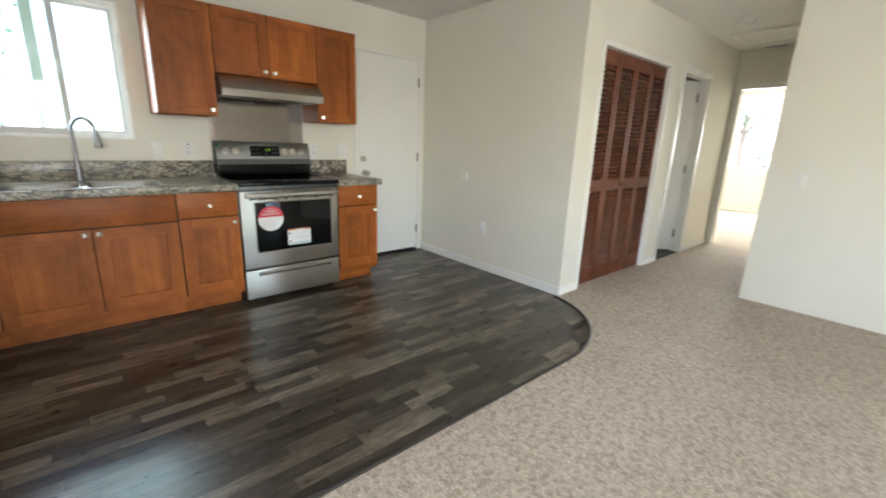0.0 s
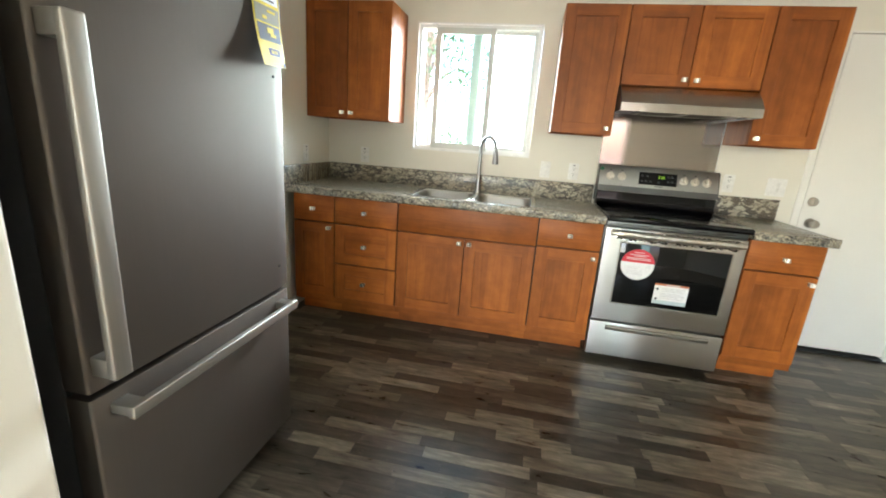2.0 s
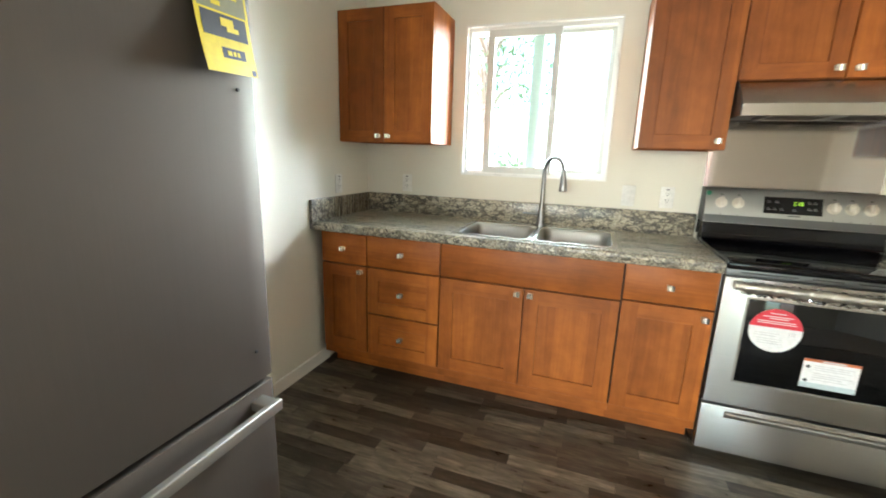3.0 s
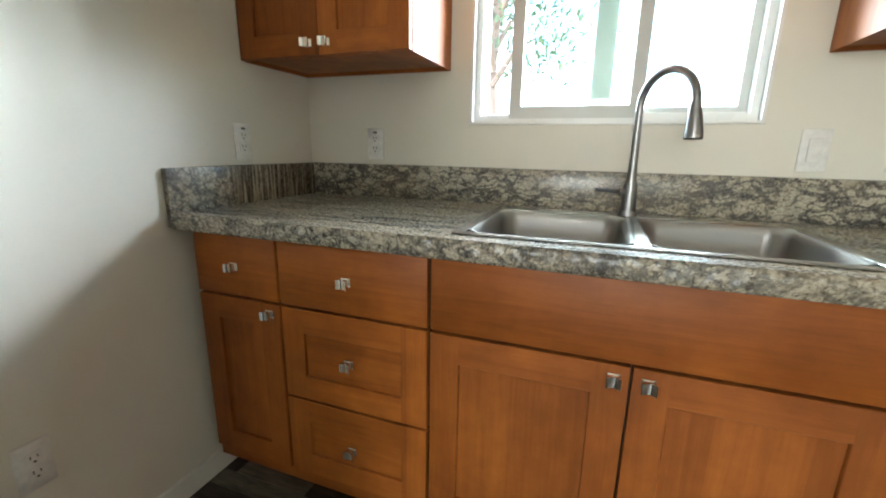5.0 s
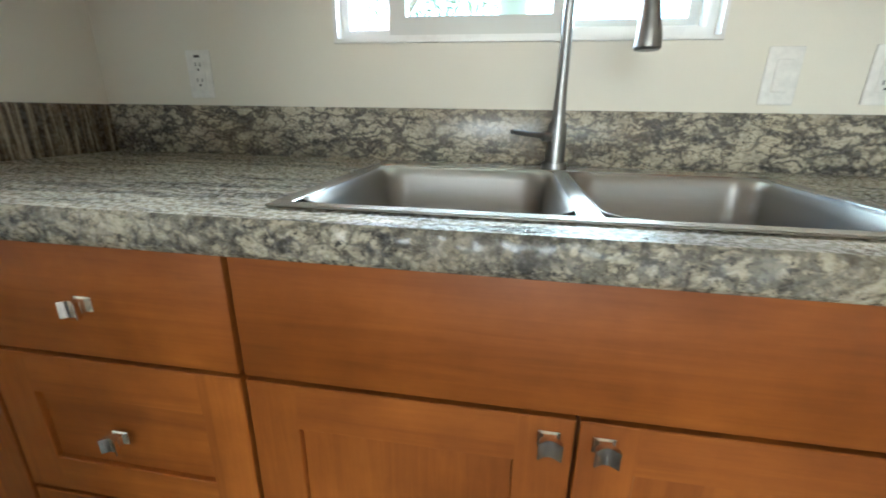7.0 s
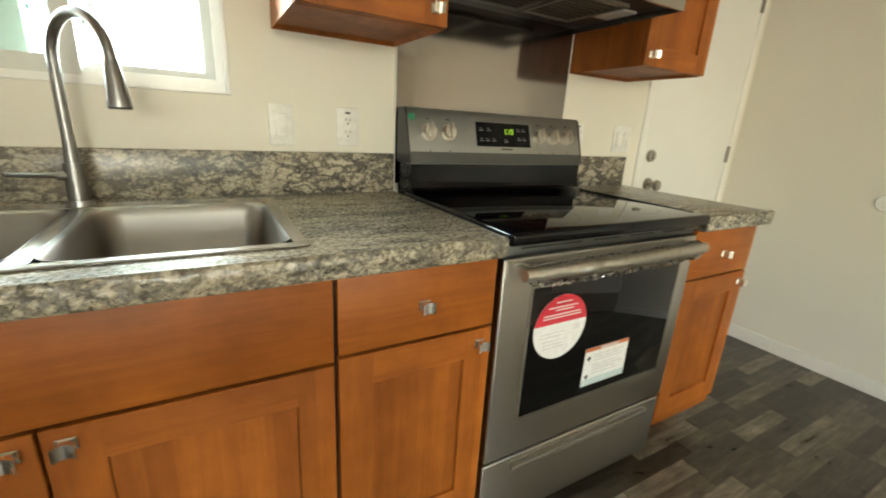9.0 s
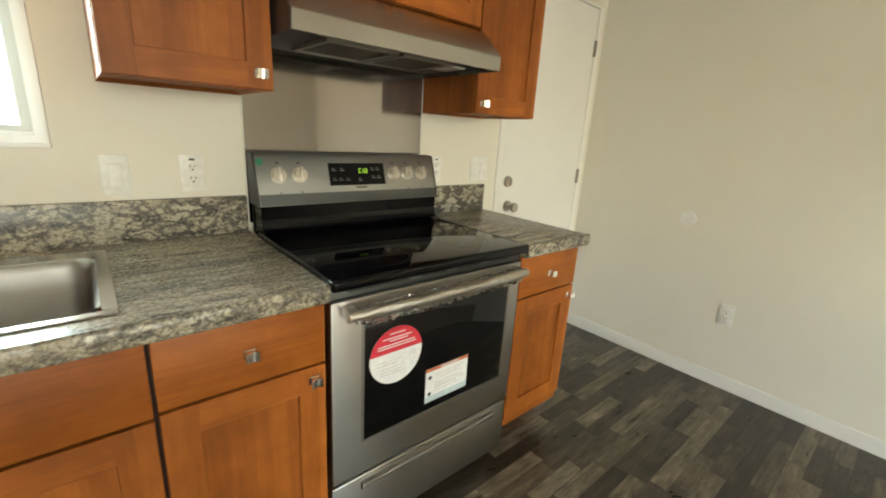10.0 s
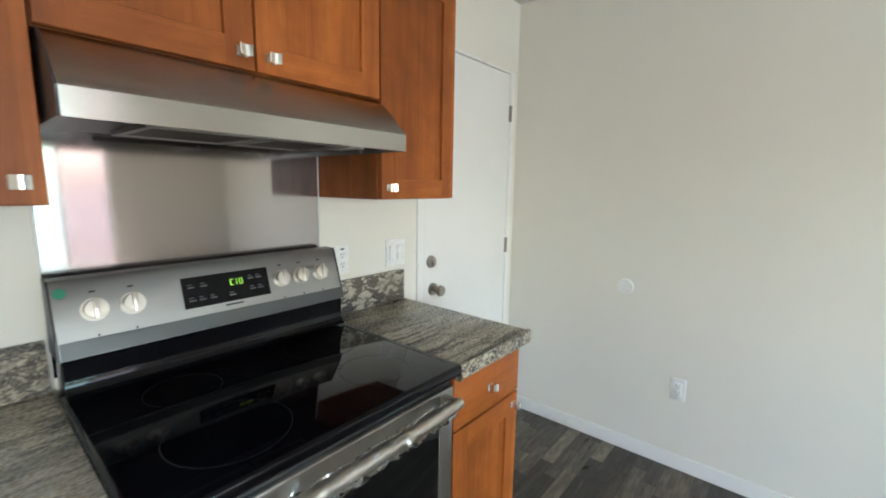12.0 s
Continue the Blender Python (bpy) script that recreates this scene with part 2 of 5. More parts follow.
# cherry darkened to carry the shade in the gaps between fronts
WOODD = stained_wood("cherry_gap_shade", (0.020, 0.007, 0.004), (0.034, 0.011, 0.006))
MAHOG = stained_wood("mahogany_stain", (0.11, 0.036, 0.018), (0.20, 0.070, 0.036), "z", 0.42)
STEEL = steel("brushed_steel", (0.47, 0.455, 0.43), 0.31, "x", 0.85)
HOODST = steel("hood_steel", (0.45, 0.435, 0.41), 0.23, "x", 0.88)
STEELV = steel("brushed_steel_panel", (0.31, 0.285, 0.27), 0.085, "x", 0.9)
PANELST = steel("fine_panel_steel", (0.42, 0.42, 0.40), 0.50, "x", 0.2)
DARKBAND = steel("dark_band_steel", (0.13, 0.135, 0.135), 0.45, "x", 0.2)
SINKST = steel("sink_steel", (0.36, 0.335, 0.305), 0.46)
# sink steel made smoother and paler, helping the window's glint along the rim
SINKRIM = steel("sink_rim_steel", (0.52, 0.50, 0.47), 0.24, "x", 0.2)
SLATE = steel("slate_steel", (0.126, 0.108, 0.091), 0.61, "z", 0.4)
SLATEH = steel("handle_steel", (0.34, 0.318, 0.28), 0.52, "z", 0.3)
KNOBST = plain("warm_knob_steel", (0.66, 0.62, 0.55), 0.36, 1.0)
DOORNK = plain("aged_door_nickel", (0.44, 0.40, 0.35), 0.28, 1.0)
NICKEL = plain("satin_nickel", (0.86, 0.82, 0.74), 0.26, 1.0)
FAUCET = plain("dull_faucet_nickel", (0.30, 0.295, 0.29), 0.34, 1.0)
BRONZE = plain("dark_hinge_metal", (0.30, 0.27, 0.23), 0.4, 1.0)
BLACKG = plain("black_glass", (0.003, 0.003, 0.004), 0.05, 0.0, 40, 0.0, 0.24)
OVENG = plain("oven_glass", (0.004, 0.004, 0.004), 0.05, 0.0, 40, 0.0, 0.25)
BLACK = plain("black_enamel", (0.014, 0.014, 0.016), 0.28)
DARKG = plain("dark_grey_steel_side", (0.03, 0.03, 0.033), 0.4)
RUBBER = plain("black_rubber", (0.012, 0.012, 0.012), 0.7)
RING = plain("burner_ring_print", (0.06, 0.06, 0.06), 0.25)
WHITEP = plain("white_plastic", (0.82, 0.80, 0.75), 0.3)
SLOT = plain("socket_slot", (0.06, 0.055, 0.05), 0.6)
PAPER = plain("white_paper", (0.78, 0.77, 0.74), 0.6)
REDP = plain("red_print", (0.62, 0.03, 0.05), 0.5)
ORANGEP = plain("orange_print", (0.50, 0.13, 0.04), 0.5)
TEALP = plain("pale_teal_print", (0.50, 0.58, 0.57), 0.5)
PALEP = plain("pale_grey_print", (0.60, 0.58, 0.56), 0.6)
GREYP = plain("grey_print", (0.42, 0.42, 0.42), 0.6)
DIMP = plain("dim_grey_print", (0.10, 0.10, 0.10), 0.5)
OLIVEP = plain("olive_print", (0.20, 0.19, 0.09), 0.6)
YELLOWP = plain("yellow_paper", (0.66, 0.50, 0.006), 0.6)
BLACKP = plain("black_print", (0.03, 0.03, 0.03), 0.6)
GREENP = plain("green_sticker", (0.03, 0.22, 0.12), 0.4)
FILM = clear("plastic_film", (0.96, 0.96, 0.95), 0.06)
GLASS = pane_glass("window_glass", (0.86, 0.95, 0.92))
# tint added to hold down the sky mirrored in the splash panel
TINTED = pane_glass("sky_dimming_glass", (0.64, 0.575, 0.57))
LED = glowing("green_led", (0.50, 1.0, 0.05), 0.0035)
GRANITE = granite("granite", (1.9, 34, 30), (4, 34, 40), 0.35, False, 0.32)
GRANITEF = granite("granite_rough_edge", (22, 30, 36), (26, 34, 40), 0.6)
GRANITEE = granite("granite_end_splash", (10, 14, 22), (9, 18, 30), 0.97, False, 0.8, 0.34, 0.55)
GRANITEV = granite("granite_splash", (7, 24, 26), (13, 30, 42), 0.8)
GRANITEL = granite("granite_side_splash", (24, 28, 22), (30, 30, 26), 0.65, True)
VINYL = vinyl("vinyl_plank", False)
VINYLI = vinyl("vinyl_plank_far", True)
SUBFLOOR = plain("dark_joint", (0.018, 0.015, 0.013), 0.6)
CARPET = carpet_pile("berber_carpet")
TILE = plain("dark_bath_floor", (0.05, 0.05, 0.052), 0.4)
EDGING = plain("dark_floor_edging", (0.03, 0.025, 0.022), 0.35)
STUCCO = paint("outdoor_stucco", (0.72, 0.69, 0.62), 0.9, 50, 0.5, 0.004)
SOIL = paint("dry_ground", (0.42, 0.37, 0.28), 0.95, 12, 0.6, 0.02)
BARK = plain("bark", (0.10, 0.075, 0.055), 0.9)
LEAF = plain("leaf", (0.036, 0.058, 0.02), 0.6, 0.0, 9)


# ---- mesh helpers ----
def box(bm, x0, x1, y0, y1, z0, z1, bevel=0.0, seg=2):
    made = bmesh.ops.create_cube(bm, size=1.0)["verts"]
    bmesh.ops.scale(bm, verts=made, vec=(x1 - x0, y1 - y0, z1 - z0))
    bmesh.ops.translate(bm, verts=made, vec=((x0 + x1) / 2, (y0 + y1) / 2, (z0 + z1) / 2))
    if bevel:
        edges = list({e for v in made for e in v.link_edges})
        bmesh.ops.bevel(bm, geom=edges, offset=bevel, segments=seg, profile=0.5, affect="EDGES")
    return bm


def cyl(bm, a, b, r0, r1=None, seg=24):
    a, b = Vector(a), Vector(b)
    made = bmesh.ops.create_cone(bm, cap_ends=True, segments=seg, radius1=r0, radius2=r0 if r1 is None else r1,
                                 depth=(b - a).length)["verts"]
    turn = (b - a).to_track_quat("Z", "Y").to_matrix().to_4x4()
    bmesh.ops.transform(bm, matrix=Matrix.Translation((a + b) / 2) @ turn, verts=made)
    return bm


def tube(bm, pts, radii, seg=16):
    pts = [Vector(p) for p in pts]
    if not isinstance(radii, (list, tuple)):
        radii = [radii] * len(pts)
    rings, side = [], None
    for i, p in enumerate(pts):
        way = (pts[min(i + 1, len(pts) - 1)] - pts[max(i - 1, 0)]).normalized()
        if side is None:
            side = way.orthogonal().normalized()
        side = (side - way * side.dot(way)).normalized()
        up = way.cross(side)
        rings.append([bm.verts.new(p + radii[i] * (math.cos(k * math.tau / seg) * side + math.sin(k * math.tau / seg) * up))
                      for k in range(seg)])
    for a, b in zip(rings, rings[1:]):
        for k in range(seg):
            bm.faces.new((a[k], a[(k + 1) % seg], b[(k + 1) % seg], b[k]))
    bm.faces.new(rings[0][::-1])
    bm.faces.new(rings[-1])
    return bm


def extruded(bm, outline, axis, lo, hi):
    """A closed outline of 2D points, pulled along an axis from lo to hi."""
    def place(p, d):
        return {"x": (d, p[0], p[1]), "y": (p[0], d, p[1]), "z": (p[0], p[1], d)}[axis]
    low = [bm.verts.new(place(p, lo)) for p in outline]
    high = [bm.verts.new(place(p, hi)) for p in outline]
    n = len(outline)
    for i in range(n):
        bm.faces.new((low[i], low[(i + 1) % n], high[(i + 1) % n], high[i]))
    bm.faces.new(low[::-1])
    bm.faces.new(high)
    bmesh.ops.recalc_face_normals(bm, faces=bm.faces)
    return bm


def frame_grid(bm, x0, x1, z0, z1, y0, y1, w, recess, across=None):
    """A frame as one mesh; recess: how far behind its face a closed field lies (None: open)."""
    xs, zs = (x0, x0 + w, x1 - w, x1), (z0, z0 + w, z1 - w, z1)
    fr = [[bm.verts.new((x, y0, z)) for z in zs] for x in xs]
    bk = [[bm.verts.new((x, y1, z)) for z in zs] for x in xs]
    made = []
    for i in range(3):
        for j in range(3):
            if (i, j) != (1, 1):
                f = bm.faces.new((fr[i][j], fr[i + 1][j], fr[i + 1][j + 1], fr[i][j + 1]))
                if across is not None and i == 1:
                    f.material_index = across
                made.append(f)
            if (i, j) != (1, 1) or recess is not None:
                made.append(bm.faces.new((bk[i][j], bk[i][j + 1], bk[i + 1][j + 1], bk[i + 1][j])))
    outer = [(i, 0) for i in range(4)] + [(3, j) for j in range(1, 4)] + [(2, 3), (1, 3), (0, 3), (0, 2), (0, 1)]
    for (a, b), (c2, d) in zip(outer, outer[1:] + outer[:1]):
        made.append(bm.faces.new((fr[a][b], bk[a][b], bk[c2][d], fr[c2][d])))
    inner = [(1, 1), (1, 2), (2, 2), (2, 1)]
    if recess is None:
        for (a, b), (c2, d) in zip(inner, inner[1:] + inner[:1]):
            made.append(bm.faces.new((fr[a][b], bk[a][b], bk[c2][d], fr[c2][d])))
    else:
        deep = {k: bm.verts.new((xs[k[0]], y0 + recess, zs[k[1]])) for k in inner}
        for p, q in zip(inner, inner[1:] + inner[:1]):
            made.append(bm.faces.new((fr[p[0]][p[1]], deep[p], deep[q], fr[q[0]][q[1]])))
        made.append(bm.faces.new([deep[k] for k in inner]))
    bmesh.ops.recalc_face_normals(bm, faces=made)
    return bm


def rounded_loop(x0, x1, y0, y1, r, seg=6):
    pts = []
    for cx, cy, a in ((x1 - r, y1 - r, 0), (x0 + r, y1 - r, 90), (x0 + r, y0 + r, 180), (x1 - r, y0 + r, 270)):
        for k in range(seg + 1):
            t = radians(a + 90 * k / seg)
            pts.append((cx + r * math.cos(t), cy + r * math.sin(t)))
    return pts


def B():
    return bmesh.new()


def root_of(ob):
    while ob.parent:
        ob = ob.parent
    return ob


def link(name, bm, material, at=(0, 0, 0), parent=None, smooth=True):
    data = bpy.data.meshes.new(name)
    bmesh.ops.translate(bm, verts=bm.verts, vec=(-at[0], -at[1], -at[2]))
    bm.to_mesh(data)
    bm.free()
    for m in material if isinstance(material, (list, tuple)) else (material,):
        data.materials.append(m)
    if smooth:
        data.shade_smooth()
        data.set_sharp_from_angle(angle=radians(32))
    ob = new(name, data)
    if parent:
        ob.parent = parent
    else:
        ob.location = at
    return ob


def part(name, bm, material, parent, label=""):
    ob = link(name, bm, material, root_of(parent).location, parent)
    if label:
        ob["label"] = label
    return ob


def thing(name, at, label, category, group=""):
    ob = new(name)
    ob.location = at
    ob.empty_display_size = 0.1
    return tagged(ob, label, category, group)


def solid(name, bm, material, label, category, group=""):
    zs = [v.co.z for v in bm.verts]
    xs = [v.co.x for v in bm.verts]
    ys = [v.co.y for v in bm.verts]
    at = ((min(xs) + max(xs)) / 2, (min(ys) + max(ys)) / 2, min(zs))
    return tagged(link(name, bm, material, at), label, category, group)


def structure(name, bm, material, label="", category=""):
    return tagged(link(name, bm, material, smooth=False), label, category, "", "structure")


def wall_x(name, y0, y1, x0, x1, openings, label, z1=2.45):
    """A wall that runs along x, with openings (xa, xb, za, zb)."""
    bm, at = B(), x0
    for xa, xb, za, zb in sorted(openings):
        box(bm, at, xa, y0, y1, 0, z1)
        if za > 0:
            box(bm, xa, xb, y0, y1, 0, za)
        box(bm, xa, xb, y0, y1, zb, z1)
        at = xb
    box(bm, at, x1, y0, y1, 0, z1)
    return structure(name, bm, WALL, label, "wall")


def wall_y(name, x0, x1, y0, y1, openings, label, z1=2.45):
    bm, at = B(), y0
    for ya, yb, za, zb in sorted(openings):
        box(bm, x0, x1, at, ya, 0, z1)
        if za > 0:
            box(bm, x0, x1, ya, yb, 0, za)
        box(bm, x0, x1, ya, yb, zb, z1)
        at = yb
    box(bm, x0, x1, at, y1, 0, z1)
    return structure(name, bm, WALL, label, "wall")


# ---- the place in numbers ----
XW, XE, YN, YS, TOP = -1.245, 2.94, 3.80, -3.40, 2.45
HALL_N, HALL_S, STUB, END, FAR = 1.885, 0.90, 4.22, 6.42, 10.60
EDGE_Y, ARC_X, ARC_Y, ARC_RX, ARC_RY = 1.21, 2.05, 1.98, 0.84, 0.77


def floor_edge_x(y):
    """Where the dark floor ends on the east, at that y."""
    if y >= HALL_N:
        return XE
    k = (ARC_Y - y) / ARC_RY
    return ARC_X + ARC_RX * math.sqrt(max(0.0, 1 - k * k))


ARC = [(floor_edge_x(EDGE_Y + (HALL_N - EDGE_Y) * (1 - math.cos(k * math.pi / 2 / 24))),
        EDGE_Y + (HALL_N - EDGE_Y) * (1 - math.cos(k * math.pi / 2 / 24))) for k in range(25)]

# ---- walls, floors, ceiling ----
wall_x("wall_north", YN, YN + 0.14, XW - 0.14, XE + 0.12, [(-0.562, 0.319, 1.178, 2.060), (2.075, 2.895, 0.0, 2.062)],
       "warm white painted kitchen wall with window and door")
wall_y("wall_west", XW - 0.14, XW, YS - 0.14, YN, [(-3.1, -0.9, 0.9, 2.1)], "warm white painted wall beside counter and refrigerator")
wall_y("wall_east", XE, XE + 0.12, HALL_N + 0.11, YN, [], "bare warm white painted kitchen wall")
wall_x("wall_hall_north", HALL_N, HALL_N + 0.11, XE, END, [(3.22, 4.47, 0, 2.02), (4.83, 5.52, 0, 2.03)],
       "white hall wall with louvred closet and open door")
wall_y("wall_hall_end", END, END + 0.11, HALL_S, HALL_N, [(1.02, 1.80, 0, 2.0)], "white wall at the end of the hall")
wall_x("wall_hall_south", HALL_S - 0.12, HALL_S, STUB + 0.12, END + 0.11, [], "white painted hall wall")
wall_y("wall_living_east", STUB, STUB + 0.12, YS, HALL_S, [], "white painted living room wall with light switch")
wall_x("wall_south", YS - 0.14, YS, XW, STUB + 0.12, [(-1.10, 0.30, 0.9, 2.1), (1.20, 2.44, 0.03, 2.20)], "white living room wall with added window and glazed door")
wall_x("wall_partition", 1.075, 1.192, XW, -0.545, [], "white partition end beside the refrigerator")
soften = bpy.data.objects["wall_partition"].modifiers.new("rounded", "BEVEL")
soften.width, soften.segments = 0.014, 4
wall_y("wall_bedroom_far", FAR, FAR + 0.14, 0.0, 4.6, [(1.25, 2.93, 0.89, 2.06)], "white bedroom wall with bright window")
wall_x("wall_bedroom_north", 4.46, 4.6, END + 0.11, FAR, [], "white bedroom wall")
wall_x("wall_bedroom_south", 0.0, 0.12, END + 0.11, FAR, [], "white bedroom wall")
wall_y("wall_bedroom_west", END, END + 0.11, HALL_N, 4.46, [], "white bedroom wall")
wall_y("wall_bedroom_west_low", END, END + 0.11, 0.12, HALL_S - 0.12, [], "white bedroom wall")
wall_x("wall_closet_back", 2.62, 2.70, XE + 0.12, END, [], "white wall behind closet and bathroom")
wall_y("wall_closet_side", 4.56, 4.66, HALL_N + 0.11, 2.62, [], "white wall between closet and bathroom")
structure("ceiling", box(B(), XW - 0.14, FAR + 0.14, YS - 0.14, 4.6, TOP, TOP + 0.12), CEIL, "matte off-white ceiling", "ceiling")

bm = B()
low = [bm.verts.new((x, y, 0.006)) for x, y in
       [(XW, EDGE_Y), *ARC, (END + 0.11, HALL_N), (END + 0.11, HALL_S), (STUB, HALL_S), (STUB, YS), (XW, YS)]]
bm.faces.new(low)
box(bm, END + 0.11, FAR, 0.12, 4.46, -0.05, 0.006)
box(bm, XE + 0.12, 4.56, HALL_N + 0.005, 2.62, -0.05, 0.005)
bmesh.ops.recalc_face_normals(bm, faces=bm.faces)
structure("carpet", bm, CARPET, "beige looped berber carpet", "carpet")
structure("bathroom_floor", box(B(), 4.66, END, HALL_N + 0.03, 2.62, -0.05, 0.008), TILE, "dark bathroom floor", "floor")
structure("kitchen_floor", box(B(), XW - 0.1, XE + 0.05, EDGE_Y - 0.02, YN + 0.10, -0.08, -0.0015), SUBFLOOR,
          "dark grey brown wood-look plank floor", "floor")
structure("slab", box(B(), XW - 0.14, FAR + 0.14, YS - 0.14, 4.6, -0.2, -0.081), SUBFLOOR, "floor slab", "floor")
bm = B()
edge = [(-0.545, EDGE_Y, 0.004), *[(x, y, 0.004) for x, y in ARC]]
tube(bm, edge, 0.012, 10)
structure("floor_trim", bm, EDGING, "dark rounded edging between plank floor and carpet", "trim")


def baseboard(name, x0, x1, y0, y1):
    bm = B()
    box(bm, x0, x1, y0, y1, 0.0, 0.078, 0.004)
    return structure(name, bm, TRIM, "white painted baseboard", "baseboard")


baseboard("baseboard_east", XE - 0.013, XE, HALL_N - 0.012, YN)
baseboard("baseboard_west", XW, XW + 0.013, 2.15, 3.285)
baseboard("baseboard_corner", XE, 3.20, HALL_N - 0.012, HALL_N)
baseboard("baseboard_hall", 5.60, END, HALL_N - 0.012, HALL_N)
baseboard("baseboard_hall_mid", 4.49, 4.76, HALL_N - 0.012, HALL_N)
baseboard("baseboard_bedroom", FAR - 0.013, FAR, 0.12, 4.46)


# ---- doors of the setting ----
def hinge(parent, x, y, z, along="x"):
    bm = B()
    cyl(bm, (x, y, z - 0.045), (x, y, z + 0.045), 0.007, seg=12)
    box(bm, x - 0.012, x + 0.012, y + 0.002, y + 0.006, z - 0.045, z + 0.045)
    part("hinge", bm, BRONZE, parent, "dull metal hinge")


def entry_door():
    d = thing("door_1", (2.485, YN, 0), "closed flush white painted kitchen door with deadbolt", "door")
    d["kind"] = "structure"
    part("slab", box(B(), 2.122, 2.853, YN - 0.006, YN + 0.034, 0.034, 2.045, 0.002), DOORP, d)
    bm = B()
    box(bm, 2.075, 2.118, YN - 0.010, YN + 0.13, 0, 2.062, 0.003)
    box(bm, 2.858, 2.895, YN - 0.010, YN + 0.13, 0, 2.062, 0.003)
    box(bm, 2.118, 2.858, YN - 0.010, YN + 0.13, 2.050, 2.062, 0.002)
    part("frame", bm, TRIM, d)
    part("threshold", box(B(), 2.118, 2.858, YN - 0.02, YN + 0.12, 0.001, 0.018, 0.004), RUBBER, d, "black rubber threshold")
    part("backing", box(B(), 2.075, 2.895, YN + 0.131, YN + 0.139, 0, 2.062), DARKG, d)
    for z in (0.26, 1.06, 1.83):
        hinge(d, 2.856, YN - 0.012, z)
    bm = B()
    cyl(bm, (2.172, YN - 0.006, 1.042), (2.172, YN - 0.020, 1.042), 0.031, 0.027)
    box(bm, 2.166, 2.178, YN - 0.030, YN - 0.018, 1.026, 1.058, 0.002)
    part("deadbolt", bm, DOORNK, d, "satin nickel deadbolt")
    bm = B()
    cyl(bm, (2.188, YN - 0.006, 0.902), (2.188, YN - 0.016, 0.902), 0.032, 0.029)
    cyl(bm, (2.188, YN - 0.014, 0.902), (2.188, YN - 0.045, 0.902), 0.011)
    tube(bm, [(2.188, YN - 0.040, 0.902), (2.188, YN - 0.046, 0.902), (2.188, YN - 0.058, 0.902), (2.188, YN - 0.070, 0.902),
              (2.188, YN - 0.074, 0.902)], [0.012, 0.022, 0.028, 0.024, 0.012], 20)
    part("door_knob", bm, DOORNK, d, "satin nickel door knob")


entry_door()


def closet_doors():
    frame_bm = B()
    box(frame_bm, 3.18, 3.222, HALL_N - 0.008, HALL_N + 0.108, 0, 2.05, 0.002)
    box(frame_bm, 4.468, 4.51, HALL_N - 0.008, HALL_N + 0.108, 0, 2.05, 0.002)
    box(frame_bm, 3.222, 4.468, HALL_N - 0.008, HALL_N + 0.108, 2.012, 2.05, 0.002)
    structure("closet_trim", frame_bm, TRIM, "white painted closet opening trim", "trim")
    pair = thing("louvre_closet_door", (3.845, HALL_N + 0.06, 0.012), "closed reddish brown wooden louvred bifold closet door", "closet door")
    w = 0.308
    slat_bm = B()
    box(slat_bm, -0.112, 0.112, -0.0032, 0.0032, -0.0185, 0.0185)
    bmesh.ops.rotate(slat_bm, verts=slat_bm.verts, cent=(0, 0, 0), matrix=Matrix.Rotation(radians(-44), 3, "X"))
    slat_mesh = bpy.data.meshes.new("slat")
    slat_bm.to_mesh(slat_mesh)
    slat_bm.free()
    slat_mesh.materials.append(MAHOG)
    base = pair.location
    for k in range(4):
        x0 = 3.229 + k * (w + 0.002)
        y0, y1 = HALL_N + 0.035, HALL_N + 0.065
        bm = B()
        box(bm, x0, x0 + 0.045, y0, y1, 0.012, 2.005, 0.002, 1)
        box(bm, x0 + w - 0.045, x0 + w, y0, y1, 0.012, 2.005, 0.002, 1)
        for za, zb in ((0.012, 0.16), (0.86, 0.96), (1.90, 2.005)):
            box(bm, x0 + 0.043, x0 + w - 0.043, y0 + 0.001, y1 - 0.001, za, zb, 0.002, 1)
        leaf = part("leaf", bm, MAHOG, pair)
        z = 0.185
        while z < 1.89:
            if not 0.845 < z < 0.975:
                s = new("slat", slat_mesh)
                s.parent = leaf
                s.location = (x0 + w / 2 - base[0], (y0 + y1) / 2 - base[1], z - base[2])
            z += 0.036
        if k in (1, 2):
            kb = B()
            kx = x0 + (w - 0.03 if k == 1 else 0.03)
            cyl(kb, (kx, y0, 0.91), (kx, y0 - 0.018, 0.91), 0.007, seg=12)
            cyl(kb, (kx, y0 - 0.016, 0.91), (kx, y0 - 0.03, 0.91), 0.018, 0.014, 16)
            part("pull_knob", kb, MAHOG, leaf, "small round wooden knob")


closet_doors()


